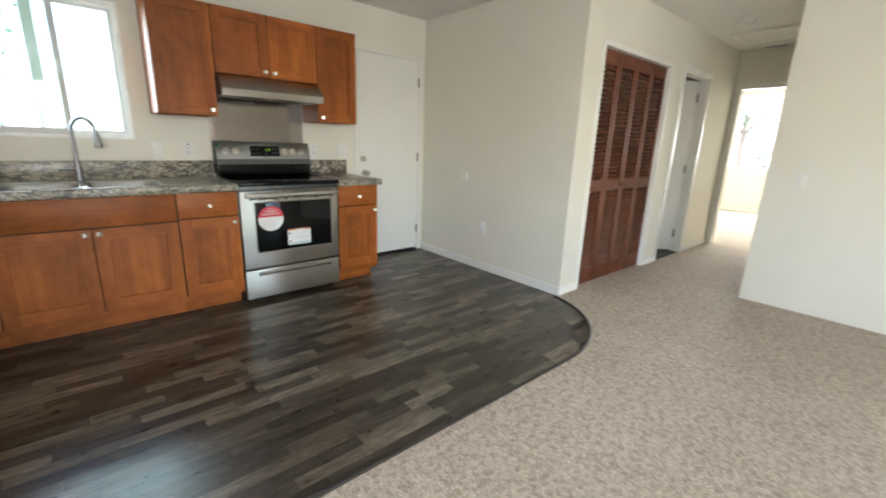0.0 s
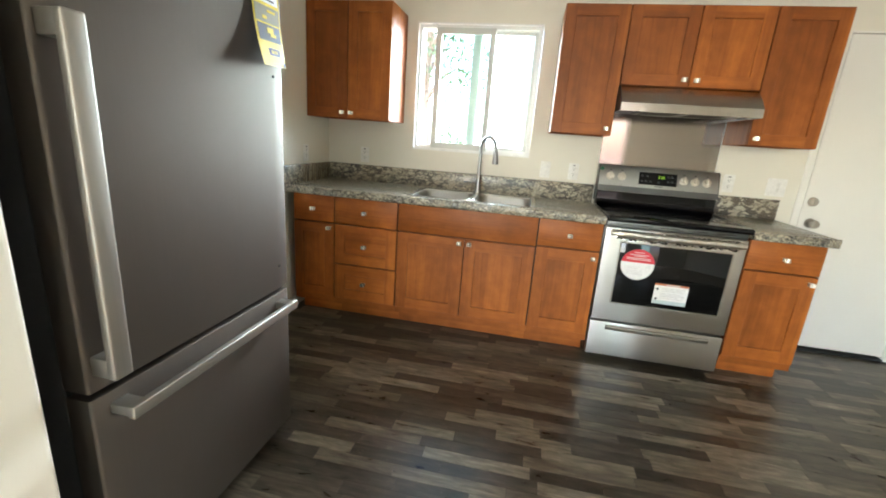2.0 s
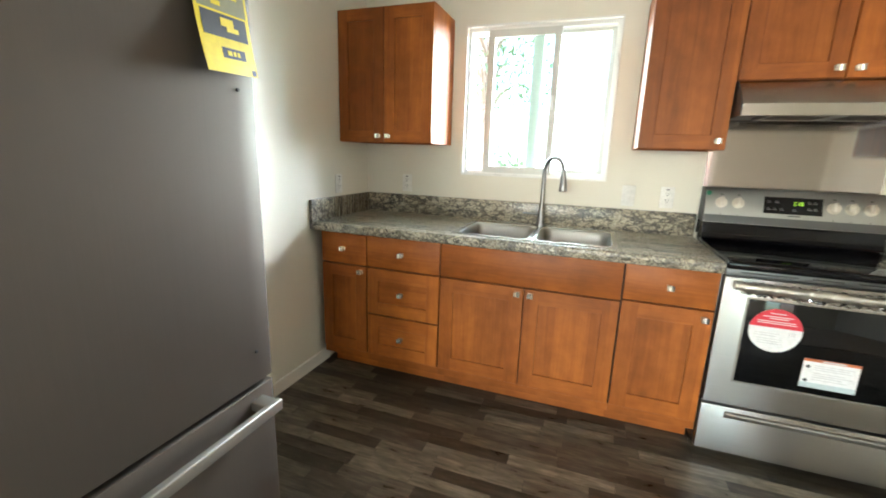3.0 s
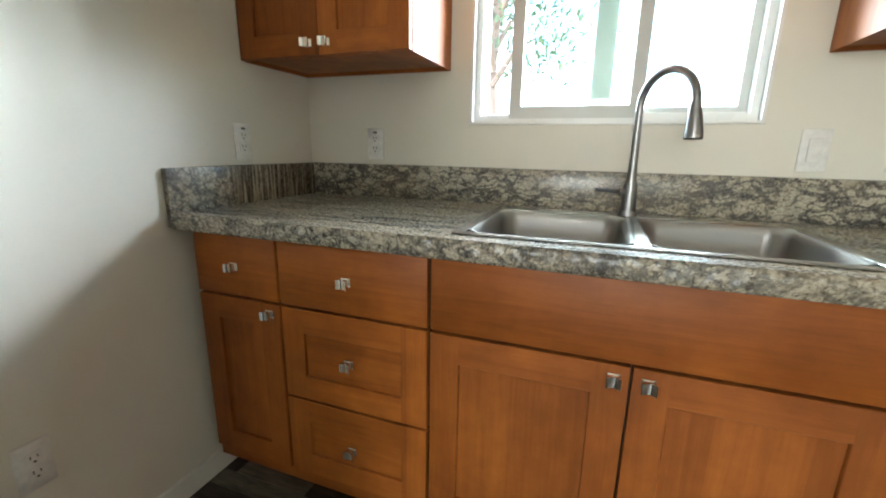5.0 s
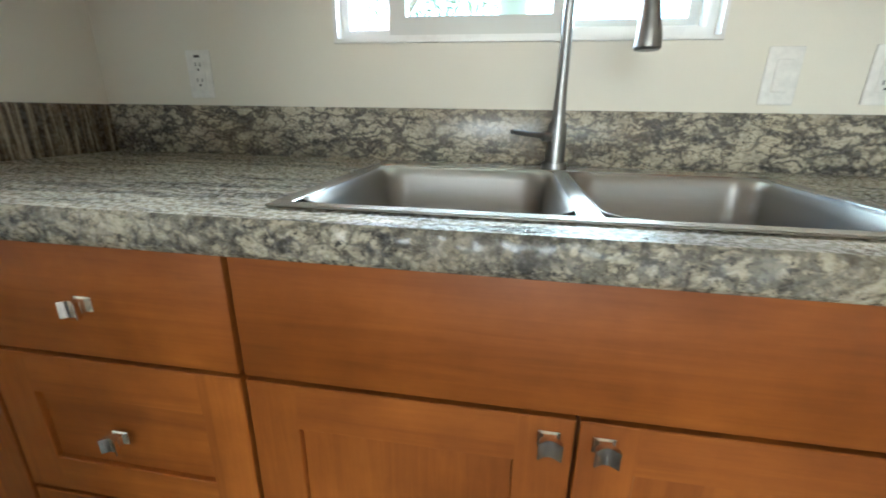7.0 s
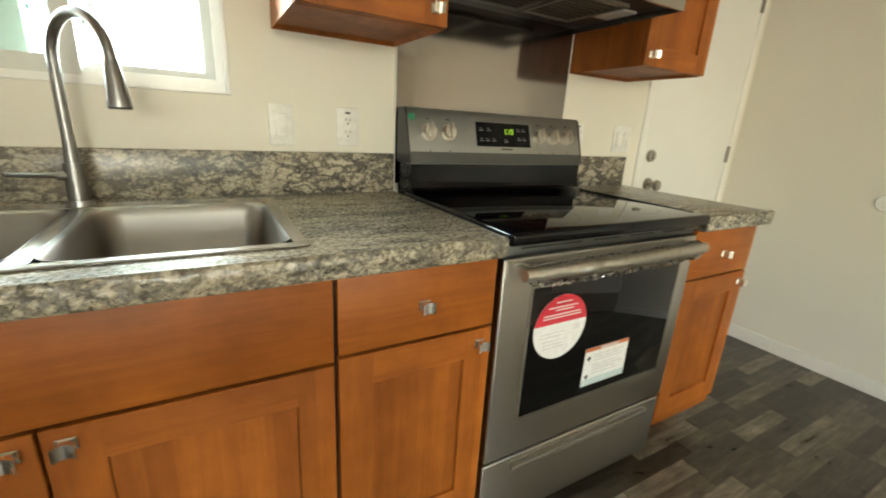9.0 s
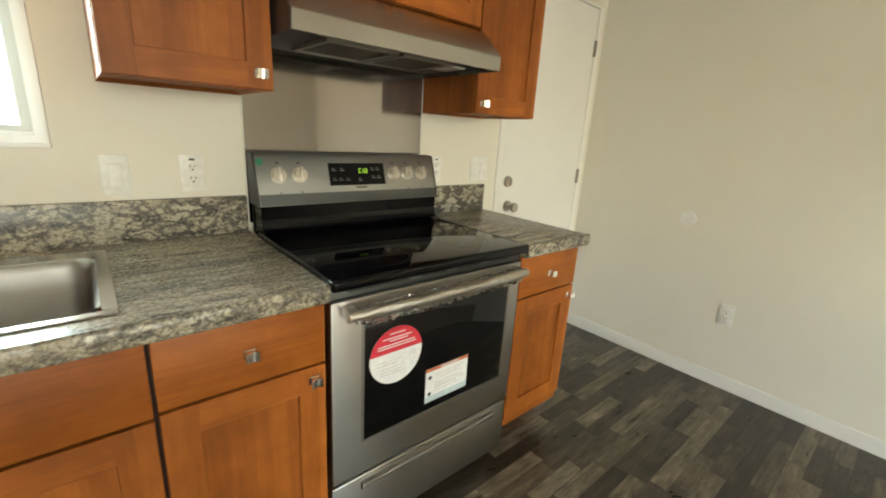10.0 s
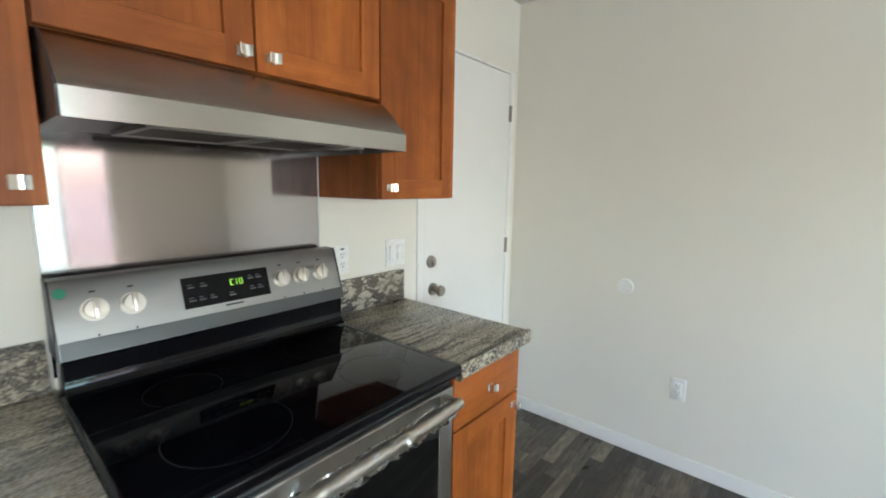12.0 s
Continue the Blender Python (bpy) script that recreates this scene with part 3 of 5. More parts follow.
def bath_door():
    d = thing("door_2", (5.48, HALL_N + 0.11, 0), "white painted bathroom door standing half open", "door")
    d["kind"] = "structure"
    bm = B()
    for xa, xb in ((4.76, 4.832), (5.518, 5.59)):
        box(bm, xa, xb, HALL_N - 0.014, HALL_N, 0, 2.09, 0.003)
    box(bm, 4.76, 5.59, HALL_N - 0.016, HALL_N - 0.0005, 2.03, 2.095, 0.003)
    box(bm, 4.830, 4.842, HALL_N, HALL_N + 0.108, 0, 2.03)
    box(bm, 5.508, 5.520, HALL_N, HALL_N + 0.108, 0, 2.03)
    box(bm, 4.842, 5.508, HALL_N, HALL_N + 0.108, 2.018, 2.03)
    part("casing", bm, TRIM, d)
    bm = box(B(), -0.645, 0.0, 0.0, 0.035, 0.02, 2.012, 0.003)
    swing = Matrix.Translation((5.500, HALL_N + 0.078, 0)) @ Matrix.Rotation(radians(-48), 4, "Z")
    bmesh.ops.transform(bm, matrix=swing, verts=bm.verts)
    part("slab", bm, DOORP, d)
    for z in (0.24, 1.02, 1.82):
        bm = B()
        cyl(bm, (5.457, HALL_N + 0.07, z - 0.045), (5.457, HALL_N + 0.07, z + 0.045), 0.008, seg=12)
        box(bm, 5.458, 5.500, HALL_N + 0.068, HALL_N + 0.072, z - 0.045, z + 0.045)
        part("hinge", bm, BRONZE, d, "dull metal hinge")


bath_door()

bm = B()
for ya, yb in ((1.795, 1.86), (0.96, 1.025)):
    box(bm, END - 0.014, END, ya, yb, 0, 2.06, 0.003)
box(bm, END - 0.016, END - 0.0005, 0.96, 1.86, 2.0, 2.065, 0.003)
structure("trim_bedroom_door", bm, TRIM, "white painted doorway casing", "trim")


# ---- windows ----
def pane(parent, x0, x1, y, z0, z1, glass=GLASS, label="clear window pane"):
    p = part("pane", box(B(), x0, x1, y - 0.002, y + 0.002, z0, z1), glass, parent, label)
    p.visible_shadow = False


def ring(bm, x0, x1, z0, z1, y0, y1, w, bevel=0.0):
    """A connected rectangular frame in the plane of x and z, from y0 to y1."""
    frame_grid(bm, x0, x1, z0, z1, y0, y1, w, None)


def kitchen_window():
    w = thing("window_1", (-0.12, YN + 0.06, 1.187), "white vinyl sliding kitchen window left partly open", "window")
    w["kind"] = "structure"
    bm = B()
    ring(bm, -0.561, 0.318, 1.179, 2.059, YN - 0.003, YN + 0.030, 0.009)
    ring(bm, -0.5605, 0.3175, 1.1795, 2.0585, YN + 0.0305, YN + 0.135, 0.030)
    for z in (1.2095, 2.0205):
        box(bm, -0.530, 0.287, YN + 0.060, YN + 0.069, z, z + 0.008, 0.001, 1)
    part("window_frame", bm, VINYLW, w)
    bm = B()
    ring(bm, -0.428, -0.002, 1.200, 2.034, YN + 0.030, YN + 0.058, 0.040)
    sash = part("sliding_sash", bm, SASHV, w)
    pane(sash, -0.390, -0.040, YN + 0.044, 1.238, 1.996)
    bm = B()
    ring(bm, -0.165, 0.288, 1.208, 2.029, YN + 0.072, YN + 0.100, 0.026)
    box(bm, -0.165, -0.100, YN + 0.071, YN + 0.101, 1.22, 2.02, 0.003)
    fixed = part("fixed_sash", bm, SASHV, w)
    pane(fixed, -0.10, 0.264, YN + 0.086, 1.232, 2.004)
    bm = B()
    box(bm, -0.036, -0.020, YN + 0.018, YN + 0.032, 1.58, 1.66, 0.003)
    part("latch", bm, VINYLW, w)


kitchen_window()


def side_window(name, label, horizontal, at0, at1, z0, z1, plane, depth):
    """A plain window in a wall; horizontal: the wall runs along x."""
    mid = (at0 + at1) / 2
    w = thing(name, (mid, plane, z0) if horizontal else (plane, mid, z0), label, "window")
    w["kind"] = "structure"
    bm = B()
    ring(bm, at0 + 0.002, at1 - 0.002, z0 + 0.002, z1 - 0.002, plane + depth[0], plane + depth[1], 0.045)
    box(bm, mid - 0.025, mid + 0.025, plane + depth[0] + 0.002, plane + depth[1] - 0.002, z0 + 0.04, z1 - 0.04, 0.003)
    if not horizontal:
        bmesh.ops.transform(bm, matrix=Matrix(((0, 1, 0, 0), (1, 0, 0, 0), (0, 0, 1, 0), (0, 0, 0, 1))), verts=bm.verts)
        bmesh.ops.reverse_faces(bm, faces=bm.faces)
    part("window_frame", bm, VINYLW, w)
    return w


w = side_window("window_2", "tall white framed glazed living room door in daylight", True, 1.20, 2.44, 0.03, 2.20, YS, (-0.10, -0.06))
# the tint of this pane is made up, to dim the daylight
pane(w, 1.846, 2.396, YS - 0.08, 0.075, 2.155, TINTED, "window pane tinted to dim the sky behind it")
pane(w, 1.244, 1.794, YS - 0.08, 0.075, 2.155)
# unseen window, added as an opening for the south fill lamp
side_window("window_5", "unseen living room window added for fill light", True, -1.10, 0.30, 0.9, 2.1, YS, (-0.10, -0.04))
# unseen side window, assumed to go with the west fill lamp
side_window("window_4", "unseen living room side window assumed for light on the east wall", False, -3.1, -0.9, 0.9, 2.1, XW, (-0.12, -0.08))
side_window("window_3", "white framed bedroom window full of daylight", False, 1.25, 2.93, 0.89, 2.06, FAR, (0.05, 0.09))


# ---- cabinets ----
def knob(parent, x, y, z):
    """A square back plate, a slim neck and a wider, dished front."""
    bm = B()
    box(bm, x - 0.0135, x + 0.0135, y - 0.0026, y, z - 0.0110, z + 0.0110, 0.0006, 1)
    neck = [(0.0105, 0.0024), (0.0072, 0.0060), (0.0070, 0.0110), (0.0095, 0.0142)]
    extruded(bm, [(x + a, y - b) for a, b in neck] + [(x - a, y - b) for a, b in neck[::-1]], "z", z - 0.0090, z + 0.0090)
    half = [(0.0088, 0.0135), (0.0136, 0.0182), (0.0144, 0.0246), (0.0128, 0.0254), (0.0100, 0.0232), (0.0070, 0.0208), (0.0036, 0.0191), (0.0, 0.0186)]
    extruded(bm, [(x + a, y - b) for a, b in half] + [(x - a, y - b) for a, b in half[-2::-1]], "z", z - 0.0120, z + 0.0120)
    part("knob", bm, NICKEL, parent, "satin nickel square knob")


def shaker(name, parent, x0, x1, z0, z1, y, rail=0.07, knob_at=None):
    """A framed front, 20 mm thick, whose face lies at y."""
    bm = frame_grid(B(), x0, x1, z0, z1, y, y + 0.02, rail, 0.012, 1)
    rim = [e for e in bm.edges if e.calc_length() > 0.01 and all(abs(v.co.y - y) < 1e-6 for v in e.verts)
           and len(e.link_faces) == 2 and e.calc_face_angle() > 1.0]
    bmesh.ops.bevel(bm, geom=rim, offset=0.0015, segments=1, affect="EDGES")
    front = part(name, bm, (WOOD, WOODX), parent)
    part("panel", box(B(), x0 + rail + 0.0005, x1 - rail - 0.0005, y + 0.0085, y + 0.0125, z0 + rail + 0.0005, z1 - rail - 0.0005),
         WOOD if z1 - z0 > x1 - x0 else WOODX, front)
    if knob_at:
        knob(front, knob_at[0], y, knob_at[1])
    return front


def slab_front(name, parent, x0, x1, z0, z1, y, knob_at=None):
    front = part(name, box(B(), x0, x1, y, y + 0.02, z0, z1, 0.002, 2), WOODX, parent)
    if knob_at:
        knob(front, knob_at[0], y, knob_at[1])
    return front


FACE, BACK, CAB_TOP, TOE = 3.160, 3.775, 0.862, 0.108


def base_cabinet(x0, x1, label):
    c = thing("base_cabinet", ((x0 + x1) / 2, 3.48, 0), label, "cabinet", "base cabinets under the counter")
    y0 = FACE + 0.0205
    outline = [(y0, TOE), (3.303, TOE), (3.303, 0.0), (BACK, 0.0), (BACK, CAB_TOP), (y0, CAB_TOP)]
    bm = extruded(B(), outline, "x", x0, x1)
    lid = [f for f in bm.faces if f.normal.z > 0.9 and f.calc_center_median().z > 0.8]
    bmesh.ops.delete(bm, geom=lid, context="FACES_ONLY")
    # the face behind the fronts takes near-black wood as painted gap shade
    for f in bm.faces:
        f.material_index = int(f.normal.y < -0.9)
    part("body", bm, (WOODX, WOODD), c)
    part("bottom_rail", box(B(), x0 + 0.0003, x1 - 0.0003, y0 - 0.006, y0 - 0.0005, TOE + 0.001, 0.1505), WOODX, c)
    part("toe_kick", box(B(), x0, x1, 3.29, 3.3025, 0.001, TOE), WOODX, c)
    return c


G = 0.0042
c = base_cabinet(-1.185, -0.889, "narrow cherry-stained base cabinet with drawer beside the wall")
slab_front("drawer_front", c, -1.185 + G, -0.889 - G, 0.680, 0.855, FACE, (-1.037, 0.766))
shaker("door", c, -1.185 + G, -0.889 - G, 0.155, 0.6725, FACE, 0.068, (-0.925, 0.643))
c = base_cabinet(-0.889, -0.453, "cherry-stained base cabinet with three drawers")
slab_front("drawer_front", c, -0.889 + G, -0.453 - G, 0.680, 0.855, FACE, (-0.676, 0.766))
shaker("drawer_front", c, -0.889 + G, -0.453 - G, 0.406, 0.6725, FACE, 0.070, (-0.676, 0.540))
shaker("drawer_front", c, -0.889 + G, -0.453 - G, 0.155, 0.398, FACE, 0.070, (-0.676, 0.276))
c = base_cabinet(-0.453, 0.427, "wide cherry-stained sink cabinet with two closed doors")
slab_front("false_front", c, -0.453 + G, 0.427 - G, 0.680, 0.855, FACE)
shaker("door", c, -0.453 + G, -0.0135, 0.155, 0.6725, FACE, 0.072, (-0.044, 0.643))
shaker("door", c, -0.0085, 0.427 - G, 0.155, 0.6725, FACE, 0.072, (0.021, 0.643))
c = base_cabinet(0.427, 0.799, "cherry-stained base cabinet with drawer beside the range")
slab_front("drawer_front", c, 0.427 + G, 0.799 - G, 0.690, 0.855, FACE, (0.614, 0.768))
shaker("door", c, 0.427 + G, 0.799 - G, 0.155, 0.6825, FACE, 0.072, (0.763, 0.645))
c = base_cabinet(1.563, 1.940, "cherry-stained end cabinet with drawer between range and door")
slab_front("drawer_front", c, 1.563 + G, 1.940 - G, 0.690, 0.855, FACE, (1.752, 0.765))
shaker("door", c, 1.563 + G, 1.940 - G, 0.155, 0.6825, FACE, 0.072, (1.905, 0.643))

UPF, UPB, UPT = 3.455, 1.360, 2.092


def wall_cabinet(x0, x1, z0, label):
    c = thing("wall_cabinet", ((x0 + x1) / 2, 3.63, z0), label, "cabinet", "wall cabinets over the counter")
    bm = box(B(), x0, x1, UPF + 0.0205, YN - 0.002, z0, UPT)
    under = [f for f in bm.faces if f.normal.z < -0.9]
    bmesh.ops.inset_region(bm, faces=under, thickness=0.016)
    for v in under[0].verts:
        v.co.z += 0.012
    part("body", bm, WOOD, c)
    return c


c = wall_cabinet(-1.243, -0.636, UPB, "cherry-stained two-door wall cabinet in the corner")
shaker("door", c, -1.240, -0.941, UPB + 0.002, UPT - 0.002, UPF, 0.065, (-0.973, 1.396))
shaker("door", c, -0.937, -0.638, UPB + 0.002, UPT - 0.002, UPF, 0.065, (-0.909, 1.396))
c = wall_cabinet(0.432, 0.798, UPB, "cherry-stained single-door wall cabinet beside the window")
shaker("door", c, 0.434, 0.796, UPB + 0.002, UPT - 0.002, UPF, 0.065, (0.762, 1.400))
c = wall_cabinet(0.800, 1.553, 1.658, "short cherry-stained wall cabinet over the range hood")
shaker("door", c, 0.802, 1.172, 1.660, UPT - 0.002, UPF, 0.065, (1.144, 1.697))
shaker("door", c, 1.178, 1.551, 1.660, UPT - 0.002, UPF, 0.065, (1.212, 1.695))
c = wall_cabinet(1.555, 1.912, UPB, "cherry-stained single-door wall cabinet beside the door")
shaker("door", c, 1.557, 1.910, UPB + 0.002, UPT - 0.002, UPF, 0.065, (1.590, 1.398))

# ---- counters and sink ----
CT, CB, CF = 0.904, 0.863, 3.132
SX0, SX1, SY0, SY1 = -0.417, 0.396, 3.202, 3.705


def counter_with_hole():
    xs = (-1.222, SX0 + 0.012, SX1 - 0.012, 0.799)
    ys = (CF + 0.007, SY0 + 0.012, SY1 - 0.012, 3.776)
    bm = B()
    up = [[bm.verts.new((x, y, CT)) for y in ys] for x in xs]
    dn = [[bm.verts.new((x, y, CB)) for y in ys] for x in xs]
    for i in range(3):
        for j in range(3):
            if (i, j) == (1, 1):
                continue
            bm.faces.new((up[i][j], up[i + 1][j], up[i + 1][j + 1], up[i][j + 1]))
            bm.faces.new((dn[i][j], dn[i][j + 1], dn[i + 1][j + 1], dn[i + 1][j]))
    outer = [(i, 0) for i in range(4)] + [(3, j) for j in range(1, 4)] + [(i, 3) for i in (2, 1, 0)] + [(0, j) for j in (2, 1)]
    inner = [(1, 1), (1, 2), (2, 2), (2, 1)]
    for loop in (outer, inner):
        for (a, b), (c2, d) in zip(loop, loop[1:] + loop[:1]):
            bm.faces.new((up[a][b], dn[a][b], dn[c2][d], up[c2][d]))
    bmesh.ops.recalc_face_normals(bm, faces=bm.faces)
    rim = [e for e in bm.edges if all(abs(v.co.y - CF - 0.007) < 1e-6 for v in e.verts) and abs(e.verts[0].co.z - e.verts[1].co.z) < 1e-6]
    bmesh.ops.bevel(bm, geom=rim, offset=0.0015, segments=1, profile=0.5, affect="EDGES")
    return bm


def front_faces(bm):
    """The cut edges show the stone across its layers."""
    bm.normal_update()
    for f in bm.faces:
        f.material_index = int(abs(f.normal.z) < 0.75)
    return bm


def chiselled(x0, x1, seed):
    """The broken front edge of a stone slab, bulging forward from its flat front."""
    bm, rows = B(), 9
    count = int((x1 - x0) / 0.006)
    grid = []
    for i in range(count + 1):
        x = x0 + (x1 - x0) * i / count
        line = []
        for k in range(rows + 1):
            u = k / rows
            bulge = 0.006 * math.sin(math.pi * (0.12 + 0.8 * u)) ** 0.6
            chip = noise.noise((x * 45, u * 2.4, seed)) * 0.0028 + noise.noise((x * 130, u * 5.5, seed + 7)) * 0.0014
            y = CF + 0.0065 - (bulge + chip if 0 < k < rows else 0.0)
            line.append(bm.verts.new((x, y, CB - 0.004 + 0.0478 * u + (chip * 0.8 if 0 < k < rows else 0.0))))
        grid.append(line)
    for a, b in zip(grid, grid[1:]):
        for k in range(rows):
            bm.faces.new((a[k], b[k], b[k + 1], a[k + 1]))
    back = [(bm.verts.new((g[0].co.x, CF + 0.02, g[0].co.z)), bm.verts.new((g[0].co.x, CF + 0.02, g[-1].co.z))) for g in (grid[0], grid[-1])]
    bm.faces.new([*grid[0], back[0][1], back[0][0]])
    bm.faces.new([*grid[-1][::-1], back[1][0], back[1][1]])
    bm.faces.new((grid[0][0], back[0][0], back[1][0], *[g[0] for g in grid[:0:-1]]))
    bmesh.ops.recalc_face_normals(bm, faces=bm.faces)
    return bm


c = thing("countertop", (-0.21, 3.46, CB), "grey veined granite countertop with sink cut-out", "countertop", "granite counters")
part("slab", front_faces(counter_with_hole()), (GRANITE, GRANITEF), c)
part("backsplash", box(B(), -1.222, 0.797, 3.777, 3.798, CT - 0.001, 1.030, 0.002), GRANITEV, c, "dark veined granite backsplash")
part("rough_edge", chiselled(-1.2215, 0.799, 2.0), GRANITEF, c, "broken granite front edge")
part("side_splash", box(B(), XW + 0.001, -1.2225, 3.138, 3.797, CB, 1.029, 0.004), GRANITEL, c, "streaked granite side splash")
c = thing("countertop", (1.766, 3.46, CB), "short grey granite countertop beside the range", "countertop", "granite counters")
part("slab", front_faces(box(B(), 1.561, 1.970, CF + 0.007, 3.776, CB, CT, 0.002, 2)), (GRANITE, GRANITEF), c)
part("rough_edge", chiselled(1.561, 1.970, 5.0), GRANITEF, c, "broken granite front edge")
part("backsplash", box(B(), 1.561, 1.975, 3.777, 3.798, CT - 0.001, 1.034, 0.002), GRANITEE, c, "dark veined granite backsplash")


def sink():
    s = thing("kitchen_sink", (0, 3.46, CT - 0.2), "double-bowl stainless steel drop-in sink", "sink")
    bowls = ((-0.390, -0.030, 3.226, 3.640), (0.004, 0.369, 3.226, 3.640))
    bm = B()
    z = CT + 0.005
    box(bm, SX0, SX1, SY0, bowls[0][2], CT + 0.0005, z, 0.002, 1)
    box(bm, SX0, SX1, bowls[0][3], SY1, CT + 0.0005, z, 0.002, 1)
    box(bm, SX0, bowls[0][0], bowls[0][2] - 0.001, bowls[0][3] + 0.001, CT + 0.0005, z, 0.001, 1)
    box(bm, bowls[0][1], bowls[1][0], bowls[0][2] - 0.001, bowls[0][3] + 0.001, CT - 0.012, z - 0.001, 0.004, 2)
    box(bm, bowls[1][1], SX1, bowls[0][2] - 0.001, bowls[0][3] + 0.001, CT + 0.0005, z, 0.001, 1)
    part("rim", bm, SINKRIM, s, "smoother steel rim, paler for its window glint")
    for x0, x1, y0, y1 in bowls:
        bm = B()
        rings = []
        for inset, depth, r in ((-0.003, 0.004, 0.05), (0.004, -0.004, 0.05), (0.009, -0.02, 0.05), (0.018, -0.155, 0.05),
                                (0.03, -0.172, 0.045), (0.05, -0.178, 0.04)):
            rings.append([bm.verts.new((x, y, CT + depth)) for x, y in rounded_loop(x0 + inset, x1 - inset, y0 + inset, y1 - inset, r)])
        for a, b in zip(rings, rings[1:]):
            for k in range(len(a)):
                bm.faces.new((a[k], b[k], b[(k + 1) % len(a)], a[(k + 1) % len(a)]))
        bm.faces.new(rings[-1])
        bmesh.ops.recalc_face_normals(bm, faces=bm.faces)
        bowl = part("bowl", bm, SINKST, s)
        mod = bowl.modifiers.new("thickness", "SOLIDIFY")
        mod.thickness = 0.0015
        mx, my = (x0 + x1) / 2, (y0 + y1) / 2 + 0.05
        bm = B()
        zb = CT - 0.178
        cyl(bm, (mx, my, zb), (mx, my, zb + 0.004), 0.046, 0.043, 28)
        cyl(bm, (mx, my, zb + 0.003), (mx, my, zb + 0.010), 0.026, 0.022, 20)
        cyl(bm, (mx, my, zb + 0.009), (mx, my, zb + 0.026), 0.005, 0.007, 12)
        part("strainer", bm, NICKEL, bowl, "chrome drain strainer")


sink()


def faucet():
    f = thing("faucet", (-0.02, 3.680, CT + 0.005), "tall satin nickel gooseneck faucet with pull-down spray head", "faucet")
    bx, by, z0 = -0.02, 3.682, CT + 0.005
    dx, dy = 0.66, -0.75
    r = 0.088
    bm = B()
    cyl(bm, (bx, by, z0), (bx, by, z0 + 0.012), 0.028, 0.026)
    cyl(bm, (bx, by, z0 + 0.010), (bx, by, z0 + 0.095), 0.021, 0.0185)
    part("base", bm, FAUCET, f)
    pts = [(bx, by, z0 + 0.09), (bx, by, z0 + 0.16), (bx, by, 1.16), (bx, by, 1.218)]
    for k in range(1, 17):
        a = math.pi * k / 16
        pts.append((bx + dx * r * (1 - math.cos(a)), by + dy * r * (1 - math.cos(a)), 1.218 + r * math.sin(a)))
    part("neck", tube(B(), pts, [0.0145, 0.0115] + [0.011] * (len(pts) - 2), 18), FAUCET, f)
    ex, ey = pts[-1][0], pts[-1][1]
    part("spray_head", tube(B(), [(ex, ey, 1.219), (ex, ey, 1.205), (ex + 0.002, ey - 0.002, 1.18), (ex + 0.004, ey - 0.004, 1.145),
                                  (ex + 0.004, ey - 0.004, 1.130), (ex + 0.004, ey - 0.004, 1.126)],
                           [0.0125, 0.0145, 0.017, 0.021, 0.022, 0.019], 20), FAUCET, f, "flared spray head")
    bm = B()
    cyl(bm, (bx, by, z0 + 0.066), (bx - 0.03, by - 0.012, z0 + 0.068), 0.012, 0.011, 16)
    tube(bm, [(bx - 0.026, by - 0.011, z0 + 0.068), (bx - 0.05, by - 0.03, z0 + 0.071), (bx - 0.095, by - 0.075, z0 + 0.078)],
         [0.007, 0.0055, 0.005], 10)
    part("handle", bm, FAUCET, f, "slim lever handle")


faucet()


# ---- range, hood, panel ----
RX0, RX1, RF = 0.803, 1.557, 3.152


